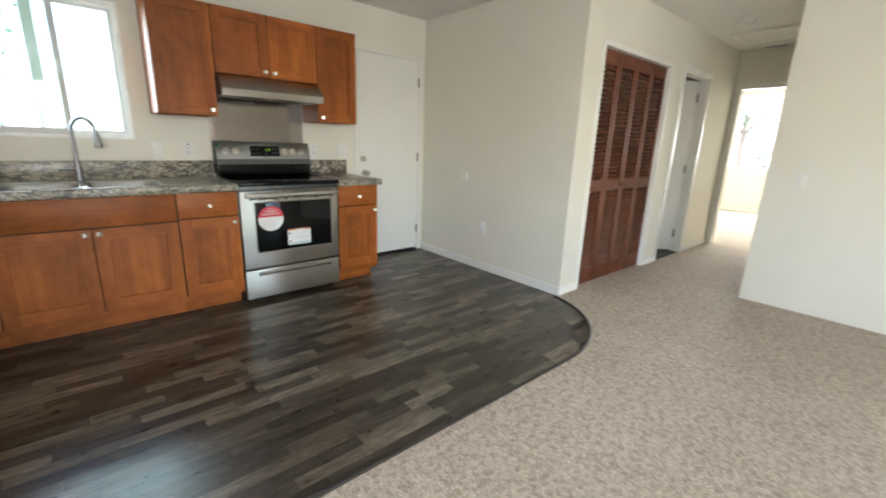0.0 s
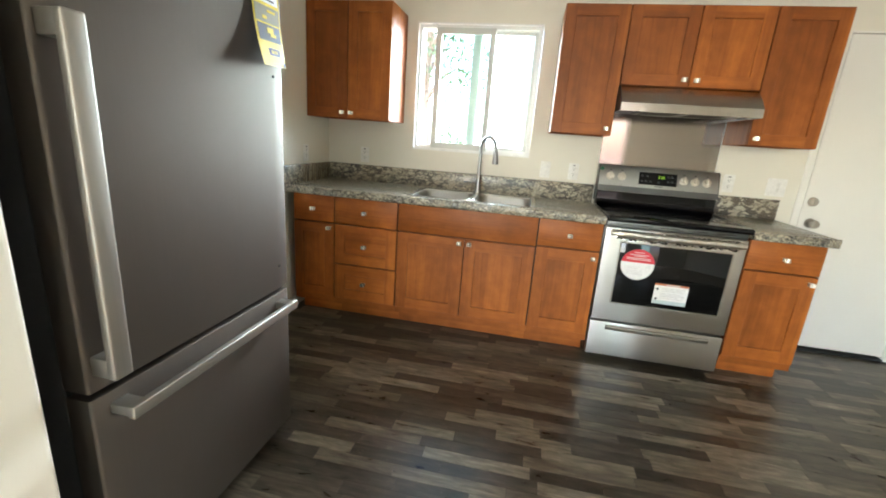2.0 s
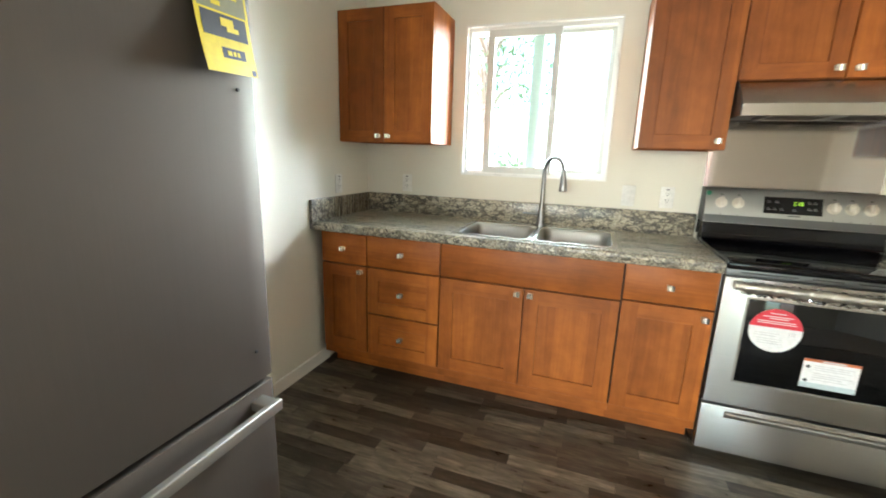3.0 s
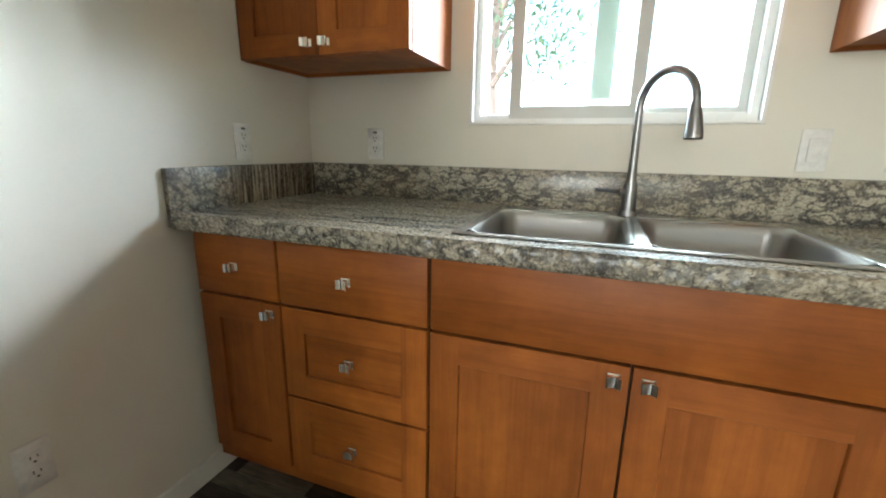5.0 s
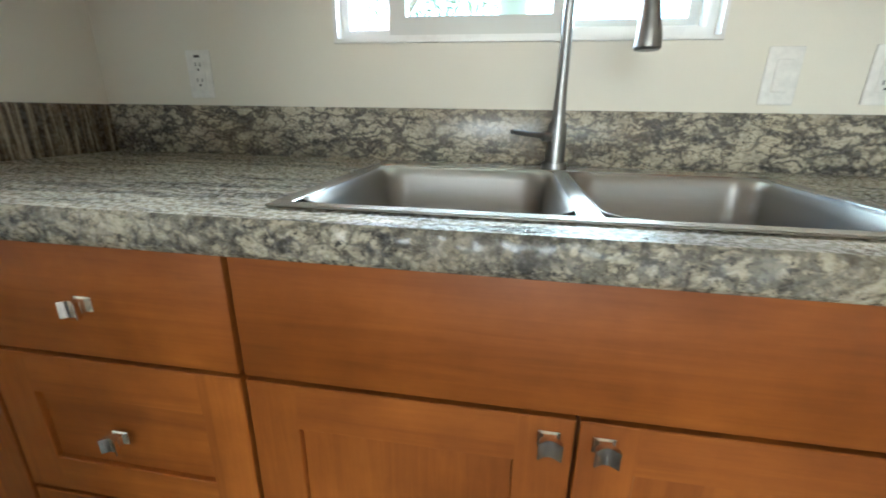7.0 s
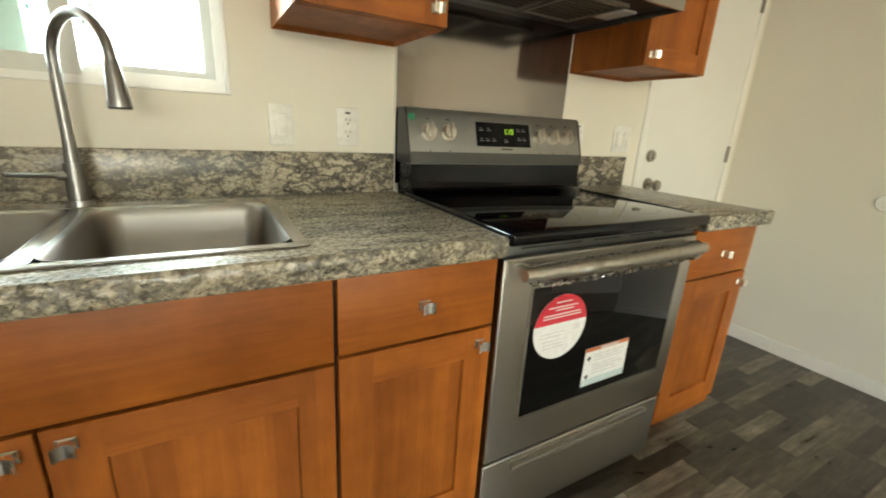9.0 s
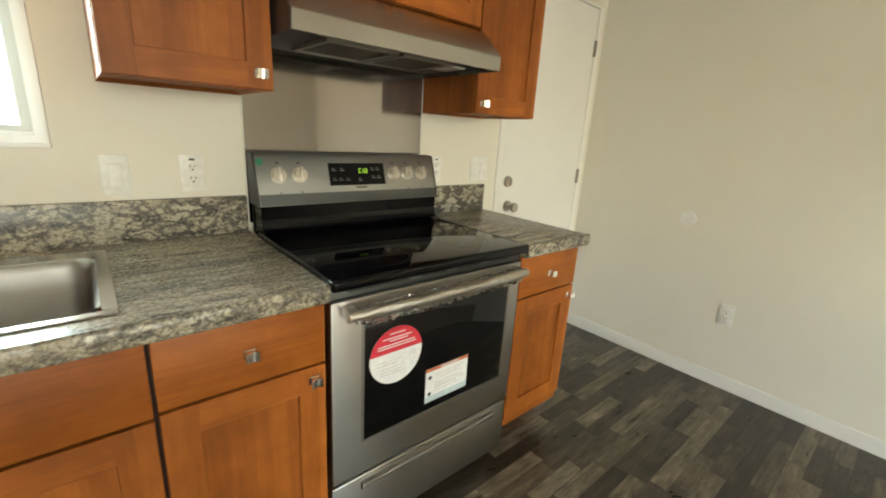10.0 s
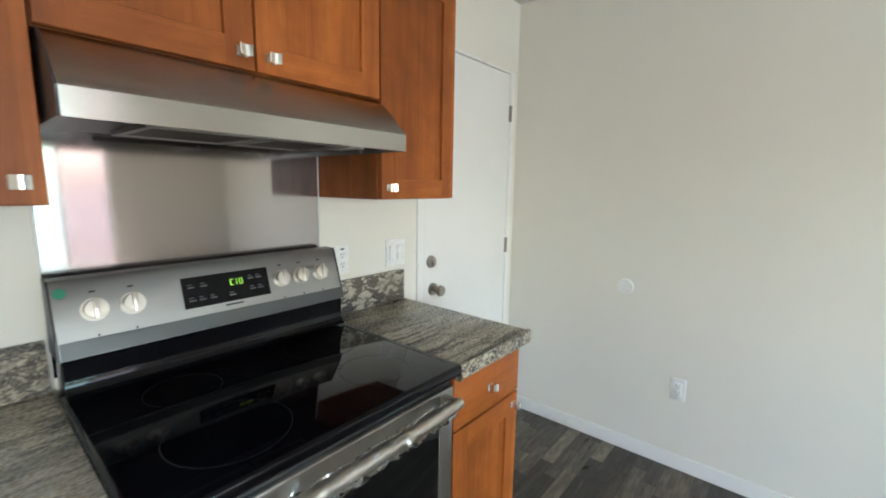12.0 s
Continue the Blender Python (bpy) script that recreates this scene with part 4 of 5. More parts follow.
def kitchen_range():
    r = thing("electric_range", (1.18, 3.45, 0), "new stainless electric range with black glass cooktop and stickers", "range")
    part("body", box(B(), RX0, RX1, RF + 0.045, 3.760, 0.035, 0.896, 0.003), BLACK, r, "black enamelled sides")
    for x in (RX0 + 0.05, RX1 - 0.05):
        for y in (RF + 0.09, 3.70):
            part("foot", cyl(B(), (x, y, 0), (x, y, 0.036), 0.018, seg=14), RUBBER, r)
    bm = B()
    box(bm, RX0 - 0.002, RX1 + 0.002, RF - 0.028, 3.70, 0.884, 0.917, 0.010, 4)
    top = part("cooktop", bm, BLACKG, r, "black glass ceramic cooktop")
    part("side_bead", box(B(), RX1 - 0.018, RX1 - 0.015, RF + 0.02, 3.66, 0.9165, 0.9180), BLACK, top)
    for cx, cy, rad in ((1.000, 3.285, 0.118), (1.375, 3.285, 0.092), (1.000, 3.535, 0.082), (1.375, 3.535, 0.105)):
        bm = B()
        for ro in (rad,):
            a = [bm.verts.new((cx + (ro - 0.0012) * math.cos(t * math.tau / 64), cy + (ro - 0.0012) * math.sin(t * math.tau / 64), 0.9174)) for t in range(64)]
            b = [bm.verts.new((cx + ro * math.cos(t * math.tau / 64), cy + ro * math.sin(t * math.tau / 64), 0.9174)) for t in range(64)]
            for t in range(64):
                bm.faces.new((a[t], b[t], b[(t + 1) % 64], a[(t + 1) % 64]))
        part("burner_ring", bm, RING, top, "thin printed burner ring")
    # back guard: black riser below, slanted steel panel above
    bm = B()
    extruded(bm, [(3.632, 0.917), (3.648, 0.920), (3.660, 0.929), (3.666, 0.942), (3.669, 0.962), (3.667, 1.012), (3.765, 1.012), (3.765, 0.900), (3.632, 0.900)], "x", RX0 + 0.006, RX1 - 0.006)
    part("riser", bm, BLACKG, r, "glossy black riser")
    bm = B()
    face = [(3.664, 1.008), (3.668, 1.030), (3.712, 1.172), (3.722, 1.181), (3.765, 1.181), (3.765, 1.008)]
    extruded(bm, face, "x", RX0, RX1)
    guard = part("control_panel", bm, PANELST, r, "slanted stainless control panel")
    tilt = Vector((0, 0.044, 0.142)).normalized()
    out = Vector((0, -tilt.z, tilt.y))

    def on_panel(x, up, lift=0.0):
        return Vector((x, 3.668, 1.030)) + tilt * up + out * lift

    def plate(bm, x0, x1, u0, u1, lift):
        lo = [bm.verts.new(on_panel(x, u, 0.0002)) for x, u in ((x0, u0), (x1, u0), (x1, u1), (x0, u1))]
        hi = [bm.verts.new(on_panel(x, u, lift)) for x, u in ((x0, u0), (x1, u0), (x1, u1), (x0, u1))]
        for i in range(4):
            bm.faces.new((lo[i], lo[(i + 1) % 4], hi[(i + 1) % 4], hi[i]))
        bm.faces.new(hi)
        bmesh.ops.recalc_face_normals(bm, faces=bm.faces)

    for x in (RX0 - 0.0015, RX1 - 0.0035):
        bm = B()
        extruded(bm, [(p[0] - 0.002, p[1]) for p in face[:4]] + face[4:], "x", x, x + 0.005)
        part("end_cap", bm, DARKG, guard)
    bm = B()
    plate(bm, RX0 + 0.005, RX1 - 0.005, -0.0215, 0.0165, 0.003)
    part("lower_band", bm, DARKBAND, guard, "darker strip below the controls")
    bm = B()
    plate(bm, 1.062, 1.300, 0.040, 0.124, 0.0018)
    disp = part("display", bm, BLACKG, guard, "black control display")
    bm = B()
    for x0, x1, u0, u1 in ((1.186, 1.189, 0.085, 0.103), (1.189, 1.196, 0.1005, 0.103), (1.189, 1.196, 0.085, 0.0875),
                           (1.203, 1.206, 0.085, 0.103), (1.211, 1.214, 0.085, 0.103), (1.219, 1.222, 0.085, 0.103),
                           (1.214, 1.219, 0.1005, 0.103), (1.214, 1.219, 0.085, 0.0875)):
        plate(bm, x0, x1, u0, u1, 0.0026)
    part("led_digits", bm, LED, disp, "green lit digits")
    bm = B()
    for x0, u0 in ((1.075, 0.094), (1.108, 0.094), (1.075, 0.058), (1.100, 0.058), (1.128, 0.058), (1.238, 0.096), (1.262, 0.096),
                   (1.240, 0.064), (1.264, 0.064), (1.180, 0.056)):
        plate(bm, x0, x0 + 0.017, u0, u0 + 0.004, 0.0024)
        plate(bm, x0, x0 + 0.012, u0 + 0.008, u0 + 0.0105, 0.0024)
    part("key_marks", bm, DIMP, disp, "small grey key markings")["kind"] = "stuff"
    bm = B()
    plate(bm, 1.165, 1.215, 0.029, 0.034, 0.0008)
    for x in (0.879, 0.953, 1.343, 1.411, 1.483):
        plate(bm, x - 0.006, x + 0.006, 0.122, 0.126, 0.0008)
        plate(bm, x - 0.002, x + 0.002, 0.018, 0.024, 0.0008)
    part("printed_marks", bm, DARKG, guard, "small dark printed marks")["kind"] = "stuff"
    bm = B()
    cyl(bm, on_panel(0.822, 0.128, 0.0), on_panel(0.822, 0.128, 0.0015), 0.012, seg=20)
    part("round_sticker", bm, GREENP, guard, "small green round sticker")
    for x in (0.879, 0.953, 1.343, 1.411, 1.483):
        bm = B()
        cyl(bm, on_panel(x, 0.082, 0.0), on_panel(x, 0.082, 0.005), 0.0275, 0.0265, 28)
        cyl(bm, on_panel(x, 0.082, 0.004), on_panel(x, 0.082, 0.020), 0.0235, 0.0205, 28)
        k = part("control_knob", bm, KNOBST, guard, "brushed steel control knob")
        bm = B()
        box(bm, -0.0050, 0.0050, -0.0235, 0.0235, 0.0, 0.019, 0.002)
        basis = Matrix((Vector((1, 0, 0)), tilt, out)).transposed().to_4x4()
        bmesh.ops.transform(bm, matrix=Matrix.Translation(on_panel(x, 0.082, 0.015)) @ basis, verts=bm.verts)
        part("grip", bm, KNOBST, k)
    # oven door
    door = part("oven_door", box(B(), RX0 + 0.004, RX1 - 0.004, RF, RF + 0.044, 0.276, 0.848, 0.005, 3), STEEL, r, "stainless oven door")
    win = part("oven_window", box(B(), 0.905, 1.490, RF - 0.0025, RF + 0.006, 0.395, 0.764, 0.002), OVENG, door, "dark oven window")
    bm = B()
    ring(bm, 0.897, 1.498, 0.388, 0.771, RF - 0.0012, RF + 0.004, 0.008, 0.0008)
    part("window_bead", bm, SLATEH, door)
    bm = B()
    box(bm, RX0 + 0.006, RX1 - 0.006, RF + 0.010, RF + 0.044, 0.850, 0.882, 0.003)
    trim = part("vent_trim", bm, DARKBAND, r, "dark steel vent strip")
    for x0 in (0.86, 0.955, 1.10, 1.245, 1.39):
        part("vent_slot", box(B(), x0, x0 + 0.10, RF + 0.0085, RF + 0.012, 0.866, 0.871), RUBBER, trim)
    bm = B()
    pts = [(RX0 + 0.03 + (RX1 - RX0 - 0.06) * k / 12, RF - 0.042 - 0.008 * math.sin(math.pi * k / 12), 0.822) for k in range(13)]
    tube(bm, pts, 0.0155, 18)
    for x in (RX0 + 0.05, RX1 - 0.05):
        box(bm, x - 0.014, x + 0.014, RF - 0.048, RF + 0.001, 0.810, 0.836, 0.004)
    handle = part("door_handle", bm, KNOBST, door, "steel bar handle still in plastic film")
    bm = B()
    rng = random.Random(5)
    rows, seg = 70, 14
    rings = []
    for k in range(rows + 1):
        x = RX0 + 0.06 + (RX1 - RX0 - 0.12) * k / rows
        y = RF - 0.042 - 0.008 * math.sin(math.pi * k / rows)
        rings.append([bm.verts.new((x + rng.uniform(-0.003, 0.003),
                                    y + (0.0195 + rng.uniform(-0.0035, 0.008)) * math.cos(t * math.tau / seg),
                                    0.820 + (0.0195 + rng.uniform(-0.003, 0.009 if math.sin(t * math.tau / seg) > -0.3 else 0.017)) * math.sin(t * math.tau / seg)))
                      for t in range(seg)])
    for a, b in zip(rings, rings[1:]):
        for t in range(seg):
            bm.faces.new((a[t], a[(t + 1) % seg], b[(t + 1) % seg], b[t]))
    wrap = part("plastic_wrap", bm, FILM, handle, "crinkled clear plastic film")
    wrap.visible_shadow = False
    # stickers on the window
    def disc(material, name, keep, lift, label):
        bm = B()
        pts = [(1.012 + 0.092 * math.cos(t * math.tau / 64), 0.643 + 0.092 * math.sin(t * math.tau / 64)) for t in range(64)]
        pts = [p for p in pts if keep(p[1])]
        extruded(bm, pts, "y", RF - 0.0025 - lift, RF - 0.0025)
        part(name, bm, material, win, label)

    disc(PAPER, "round_label", lambda z: True, 0.0008, "round white and red paper label")
    bm = B()
    pts = [(1.012 + 0.092 * math.cos(radians(a)), 0.643 + 0.092 * math.sin(radians(a))) for a in range(8, 173, 4)]
    extruded(bm, pts, "y", RF - 0.0041, RF - 0.0034)
    part("label_red_top", bm, REDP, win, "red top of the round label")
    bm = B()
    for x0, x1, z in ((0.985, 1.040, 0.714), (0.962, 1.064, 0.7005), (0.985, 1.050, 0.6925), (0.946, 1.075, 0.680), (0.946, 1.080, 0.672)):
        box(bm, x0, x1, RF - 0.0046, RF - 0.0042, z, z + 0.0032)
    part("label_text", bm, PAPER, win)
    bm = B()
    for x0, x1, z in ((0.945, 1.030, 0.628), (0.945, 1.02, 0.618), (0.95, 1.04, 0.605), (0.955, 1.03, 0.595), (0.96, 1.045, 0.585)):
        box(bm, x0, x1, RF - 0.0037, RF - 0.0034, z, z + 0.003)
    for t in range(3):
        box(bm, 1.060 + t * 0.009, 1.063 + t * 0.009, RF - 0.0037, RF - 0.0034, 0.626, 0.644)
    part("label_small_text", bm, PALEP, win)
    part("notice_label", box(B(), 1.128, 1.311, RF - 0.0033, RF - 0.0025, 0.424, 0.548), PAPER, win, "rectangular white notice label")
    part("notice_orange_bar", box(B(), 1.128, 1.311, RF - 0.0038, RF - 0.0034, 0.537, 0.548), ORANGEP, win)
    part("notice_teal_bar", box(B(), 1.128, 1.311, RF - 0.0038, RF - 0.0034, 0.424, 0.446), TEALP, win)
    bm = B()
    for z, x1 in ((0.520, 1.295), (0.511, 1.28), (0.502, 1.29), (0.488, 1.27), (0.479, 1.295), (0.470, 1.26), (0.459, 1.28)):
        box(bm, 1.165, x1, RF - 0.0036, RF - 0.0034, z, z + 0.0035)
    box(bm, 1.190, 1.265, RF - 0.0042, RF - 0.0039, 0.539, 0.545)
    part("notice_text", bm, PALEP, win)
    for z in (0.515, 0.455):
        bm = extruded(B(), [(1.136, z), (1.145, z - 0.009), (1.154, z), (1.145, z + 0.009)], "y", RF - 0.0045, RF - 0.0041)
        part("notice_symbol", bm, BLACKP, win)
    # drawer
    bm = B()
    box(bm, RX0 + 0.004, RX1 - 0.004, RF + 0.004, RF + 0.044, 0.040, 0.262, 0.005, 3)
    drawer = part("storage_drawer", bm, STEEL, r, "stainless storage drawer")
    bm = B()
    extruded(bm, [(RF + 0.005, 0.243), (RF - 0.010, 0.240), (RF - 0.012, 0.234), (RF - 0.002, 0.214), (RF + 0.005, 0.212)], "x", 0.900, 1.476)
    part("drawer_pull", bm, SLATEH, drawer)


kitchen_range()


def hood():
    h = thing("range_hood", (1.178, 3.57, 1.50), "stainless under-cabinet range hood", "range hood")
    x0, x1 = 0.804, 1.552
    outer = [(3.797, 1.655), (3.462, 1.655), (3.440, 1.640), (3.402, 1.610), (3.370, 1.574), (3.350, 1.556), (3.344, 1.549),
             (3.344, 1.502), (3.352, 1.502)]
    inner = [(3.358, 1.508), (3.358, 1.546), (3.410, 1.600), (3.470, 1.645), (3.797, 1.645)]
    bm = B()
    extruded(bm, outer + inner, "x", x0 + 0.004, x1 - 0.004)
    part("canopy", bm, HOODST, h, "brushed steel canopy")
    # left side and underside near-black: the steel's shade is put into the colour
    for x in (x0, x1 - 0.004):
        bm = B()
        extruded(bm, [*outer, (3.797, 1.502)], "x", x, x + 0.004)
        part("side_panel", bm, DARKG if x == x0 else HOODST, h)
    part("underside", box(B(), x0 + 0.004, x1 - 0.004, 3.358, 3.796, 1.520, 1.526), DARKG, h, "recessed underside with its shade painted dark")
    for xa, xb in ((x0 + 0.14, x0 + 0.385), (x0 + 0.40, x0 + 0.62)):
        bm = B()
        ring(bm, xa, xb, 3.44, 3.70, 1.508, 1.519, 0.014, 0.002)
        bmesh.ops.transform(bm, matrix=Matrix(((1, 0, 0, 0), (0, 0, 1, 0), (0, 1, 0, 0), (0, 0, 0, 1))), verts=bm.verts)
        bmesh.ops.reverse_faces(bm, faces=bm.faces)
        f = part("grease_filter", bm, SLATEH, h, "aluminium mesh grease filter")
        bm = B()
        for k in range(9):
            y = 3.458 + k * 0.027
            box(bm, xa + 0.012, xb - 0.012, y, y + 0.014, 1.512, 1.516)
        part("filter_mesh", bm, SLATE, f)
    part("lamp_lens", box(B(), x1 - 0.12, x1 - 0.04, 3.48, 3.60, 1.512, 1.5195, 0.003), WHITEP, h)


hood()
panel = thing("steel_splash_panel", (1.176, 3.796, 0.93), "brushed stainless splash panel on the wall behind the range", "wall panel")
part("sheet", box(B(), 0.806, 1.552, 3.7940, 3.7985, 0.93, 1.655, 0.001, 1), STEELV, panel)
for x in (0.802, 1.5525):
    part("edge_strip", box(B(), x, x + 0.0035, 3.7915, 3.7990, 0.93, 1.655, 0.0008, 1), TRIM, panel, "thin pale edge strip")


# ---- refrigerator ----
def fridge():
    f = thing("refrigerator", (-0.88, 1.67, 0), "dark stainless bottom-freezer refrigerator with yellow energy tag", "refrigerator")
    y0, y1, xf = 1.277, 2.058, -0.550
    part("cabinet_body", box(B(), -1.215, -0.632, y0 + 0.006, y1 - 0.006, 0.03, 1.735, 0.006), DARKG, f, "dark grey sides")
    part("base_grille", box(B(), -0.66, -0.60, y0 + 0.02, y1 - 0.02, 0.012, 0.062, 0.004), RUBBER, f)
    for y in (y0 + 0.06, y1 - 0.06):
        for x in (-1.15, -0.68):
            part("foot", cyl(B(), (x, y, 0), (x, y, 0.032), 0.02, seg=14), RUBBER, f)
    part("door_gasket", box(B(), -0.633, -0.618, y0 + 0.012, y1 - 0.012, 0.08, 1.73), RUBBER, f)

    def curved_door(z0, z1):
        outline = [(-0.619, y0), (-0.619, y1)]
        for k in range(13):
            y = y1 - (y1 - y0) * k / 12
            outline.append((xf - 0.004 * (2 * k / 12 - 1) ** 4, y))
        bm = B()
        extruded(bm, outline, "z", z0, z1)
        upright = [e for e in bm.edges if abs(e.verts[0].co.z - e.verts[1].co.z) > 0.1 and e.verts[0].co.x > -0.57
                   and (e.verts[0].co.y < y0 + 0.001 or e.verts[0].co.y > y1 - 0.001)]
        bmesh.ops.bevel(bm, geom=upright, offset=0.007, segments=3, profile=0.5, affect="EDGES")
        rim = [e for e in bm.edges if abs(e.verts[0].co.z - e.verts[1].co.z) < 1e-6]
        bmesh.ops.bevel(bm, geom=rim, offset=0.004, segments=2, profile=0.5, affect="EDGES")
        return bm

    door = part("upper_door", curved_door(0.672, 1.74), SLATE, f)
    low = part("freezer_drawer", curved_door(0.068, 0.656), SLATE, f)
    bm = B()
    box(bm, -0.510, -0.488, 1.288, 1.332, 0.714, 1.444, 0.005, 3)
    for z in (0.714, 1.398):
        box(bm, -0.560, -0.490, 1.291, 1.329, z, z + 0.046, 0.004, 2)
    part("door_handle", bm, SLATEH, door, "bright steel bar handle")
    bm = B()
    box(bm, -0.505, -0.485, 1.316, 2.016, 0.598, 0.630, 0.004, 3)
    for y in (1.318, 1.970):
        box(bm, -0.560, -0.487, y, y + 0.044, 0.601, 0.627, 0.003, 2)
    part("freezer_handle", bm, SLATEH, low, "bright steel bar handle")
    for z in (1.431, 0.763):
        part("screw_cap", cyl(B(), (xf - 0.006, 2.000, z), (xf + 0.002, 2.000, z), 0.005, 0.004, 12), RUBBER, door)
    for y in (1.36, 1.96):
        part("top_hinge_cover", box(B(), -0.70, -0.60, y - 0.03, y + 0.03, 1.736, 1.762, 0.006), DARKG, f)

    # energy tag: a paper sheet whose lower end curls off the door
    def tag_point(u, v, lift=0.0):
        y = 1.893 + 0.135 * u + 0.03 * (1 - v) * (u - 0.4)
        z = 1.452 + 0.25 * v + 0.012 * u * (1 - v)
        x = xf + 0.004 + 0.045 * (1 - v) ** 2 * (0.35 + 0.65 * (1 - u)) + lift
        return (x, y, z)

    def sheet(u0, u1, v0, v1, lift, back=0.0006):
        bm, n, m = B(), 8, 14
        top = [[bm.verts.new(tag_point(u0 + (u1 - u0) * i / n, v0 + (v1 - v0) * j / m, lift)) for j in range(m + 1)] for i in range(n + 1)]
        low2 = [[bm.verts.new(tag_point(u0 + (u1 - u0) * i / n, v0 + (v1 - v0) * j / m, lift - back)) for j in range(m + 1)] for i in range(n + 1)]
        for i in range(n):
            for j in range(m):
                bm.faces.new((top[i][j], top[i + 1][j], top[i + 1][j + 1], top[i][j + 1]))
                bm.faces.new((low2[i][j], low2[i][j + 1], low2[i + 1][j + 1], low2[i + 1][j]))
        for j in range(m):
            bm.faces.new((top[0][j], top[0][j + 1], low2[0][j + 1], low2[0][j]))
            bm.faces.new((top[n][j], low2[n][j], low2[n][j + 1], top[n][j + 1]))
        for i in range(n):
            bm.faces.new((top[i][0], low2[i][0], low2[i + 1][0], top[i + 1][0]))
            bm.faces.new((top[i][m], top[i + 1][m], low2[i + 1][m], low2[i][m]))
        bmesh.ops.recalc_face_normals(bm, faces=bm.faces)
        return bm

    tag = thing("energy_tag", (xf + 0.01, 1.96, 1.452), "yellow paper energy tag curling off the refrigerator door", "paper tag")
    paper = part("paper", sheet(0, 1, 0, 1, 0.0), YELLOWP, tag)
    part("black_band", sheet(0.08, 0.92, 0.30, 0.50, 0.001), BLACKP, paper)
    part("dark_picture", sheet(0.05, 0.95, 0.52, 0.72, 0.001), OLIVEP, paper)
    part("pale_picture", sheet(0.06, 0.94, 0.76, 0.96, 0.001), PAPER, paper)
    part("grey_box", sheet(0.35, 0.80, 0.13, 0.22, 0.001), BLACKP, paper)
    for u0, u1, v0, v1 in ((0.42, 0.66, 0.40, 0.47), (0.52, 0.74, 0.36, 0.40), (0.30, 0.46, 0.56, 0.60), (0.50, 0.80, 0.65, 0.68), (0.44, 0.52, 0.155, 0.195), (0.55, 0.60, 0.155, 0.195), (0.63, 0.68, 0.155, 0.195)):
        part("text_bar", sheet(u0, u1, v0, v1, 0.002), YELLOWP, paper)
    part("corner_mark", sheet(0.88, 0.97, 0.01, 0.06, 0.001), BLACKP, paper)
    for k in range(3):
        part("text_bar", sheet(0.12, 0.8 - 0.1 * k, 0.79 + 0.05 * k, 0.81 + 0.05 * k, 0.002), BLACKP, paper)


fridge()


# ---- sockets, switches, small fixtures ----
def facing(direction):
    """From a plate that lies in x and z and faces -y, to one that faces the way named."""
    return {"south": Matrix.Identity(4), "east": Matrix.Rotation(radians(90), 4, "Z"), "west": Matrix.Rotation(radians(-90), 4, "Z")}[direction]


def wall_plate(x, y, z, way, kind, label):
    cat = "outlet" if kind in ("decor", "duplex") else "switch"
    t = thing("wall_outlet" if cat == "outlet" else "light_switch", (x, y, z), label, cat, "wall plates")
    m = Matrix.Translation((x, y, z)) @ facing(way)
    gangs = 2 if kind == "double" else 1
    w = 0.035 + 0.023 * (gangs - 1)

    def add(name, bm, mat):
        bmesh.ops.transform(bm, matrix=m, verts=bm.verts)
        return part(name, bm, mat, t)

    add("plate", box(B(), -w, w, -0.006, -0.0005, -0.0585, 0.0585, 0.003), WHITEP)
    if kind in ("decor", "duplex"):
        add("insert", box(B(), -0.0165, 0.0165, -0.0085, -0.005, -0.034, 0.034, 0.002), WHITEP)
        bm = B()
        for zz in (-0.019, 0.019):
            box(bm, -0.0075, -0.0055, -0.0092, -0.008, zz, zz + 0.009)
            box(bm, 0.0055, 0.0075, -0.0092, -0.008, zz, zz + 0.008)
            cyl(bm, (0, -0.008, zz - 0.008), (0, -0.0092, zz - 0.008), 0.0028, seg=10)
        if kind == "decor":
            box(bm, -0.008, 0.008, -0.0092, -0.008, 0.040, 0.046)
        add("slots", bm, SLOT)
    elif kind != "blank":
        for k in range(gangs):
            cx = (k - (gangs - 1) / 2) * 0.046
            add("rocker", box(B(), cx - 0.0165, cx + 0.0165, -0.0105, -0.005, -0.033, 0.033, 0.003), WHITEP)


wall_plate(-0.940, YN, 1.107, "south", "decor", "white outlet over the granite backsplash")
wall_plate(XW, 3.435, 1.105, "east", "decor", "white outlet over the side splash")
wall_plate(0.643, YN, 1.108, "south", "decor", "white outlet beside the range")
wall_plate(0.445, YN, 1.106, "south", "single", "white rocker switch under the wall cabinet")
wall_plate(1.652, YN, 1.115, "south", "decor", "white outlet between range panel and door switch")
wall_plate(1.940, YN, 1.114, "south", "double", "white double rocker switch beside the door")
wall_plate(XE, 2.812, 0.420, "west", "duplex", "white outlet low on the bare wall")
wall_plate(STUB, 0.675, 1.04, "west", "single", "white switch on the living room wall")
wall_plate(XW, 2.75, 0.385, "east", "duplex", "white outlet low beside the refrigerator")

bm = B()
cyl(bm, (XE - 0.0005, 3.10, 0.90), (XE - 0.010, 3.10, 0.90), 0.042, 0.038, 32)
solid("round_cover_plate", bm, WHITEP, "round white cover plate on the bare wall", "cover plate")


def smoke_detector():
    s = thing("smoke_detector", (4.93, 1.46, TOP - 0.045), "round white smoke detector on the hall ceiling", "smoke detector")
    part("base", cyl(B(), (4.93, 1.46, TOP - 0.0005), (4.93, 1.46, TOP - 0.015), 0.075, 0.075, 32), WHITEP, s)
    part("cover", cyl(B(), (4.93, 1.46, TOP - 0.014), (4.93, 1.46, TOP - 0.045), 0.068, 0.05, 32), WHITEP, s)


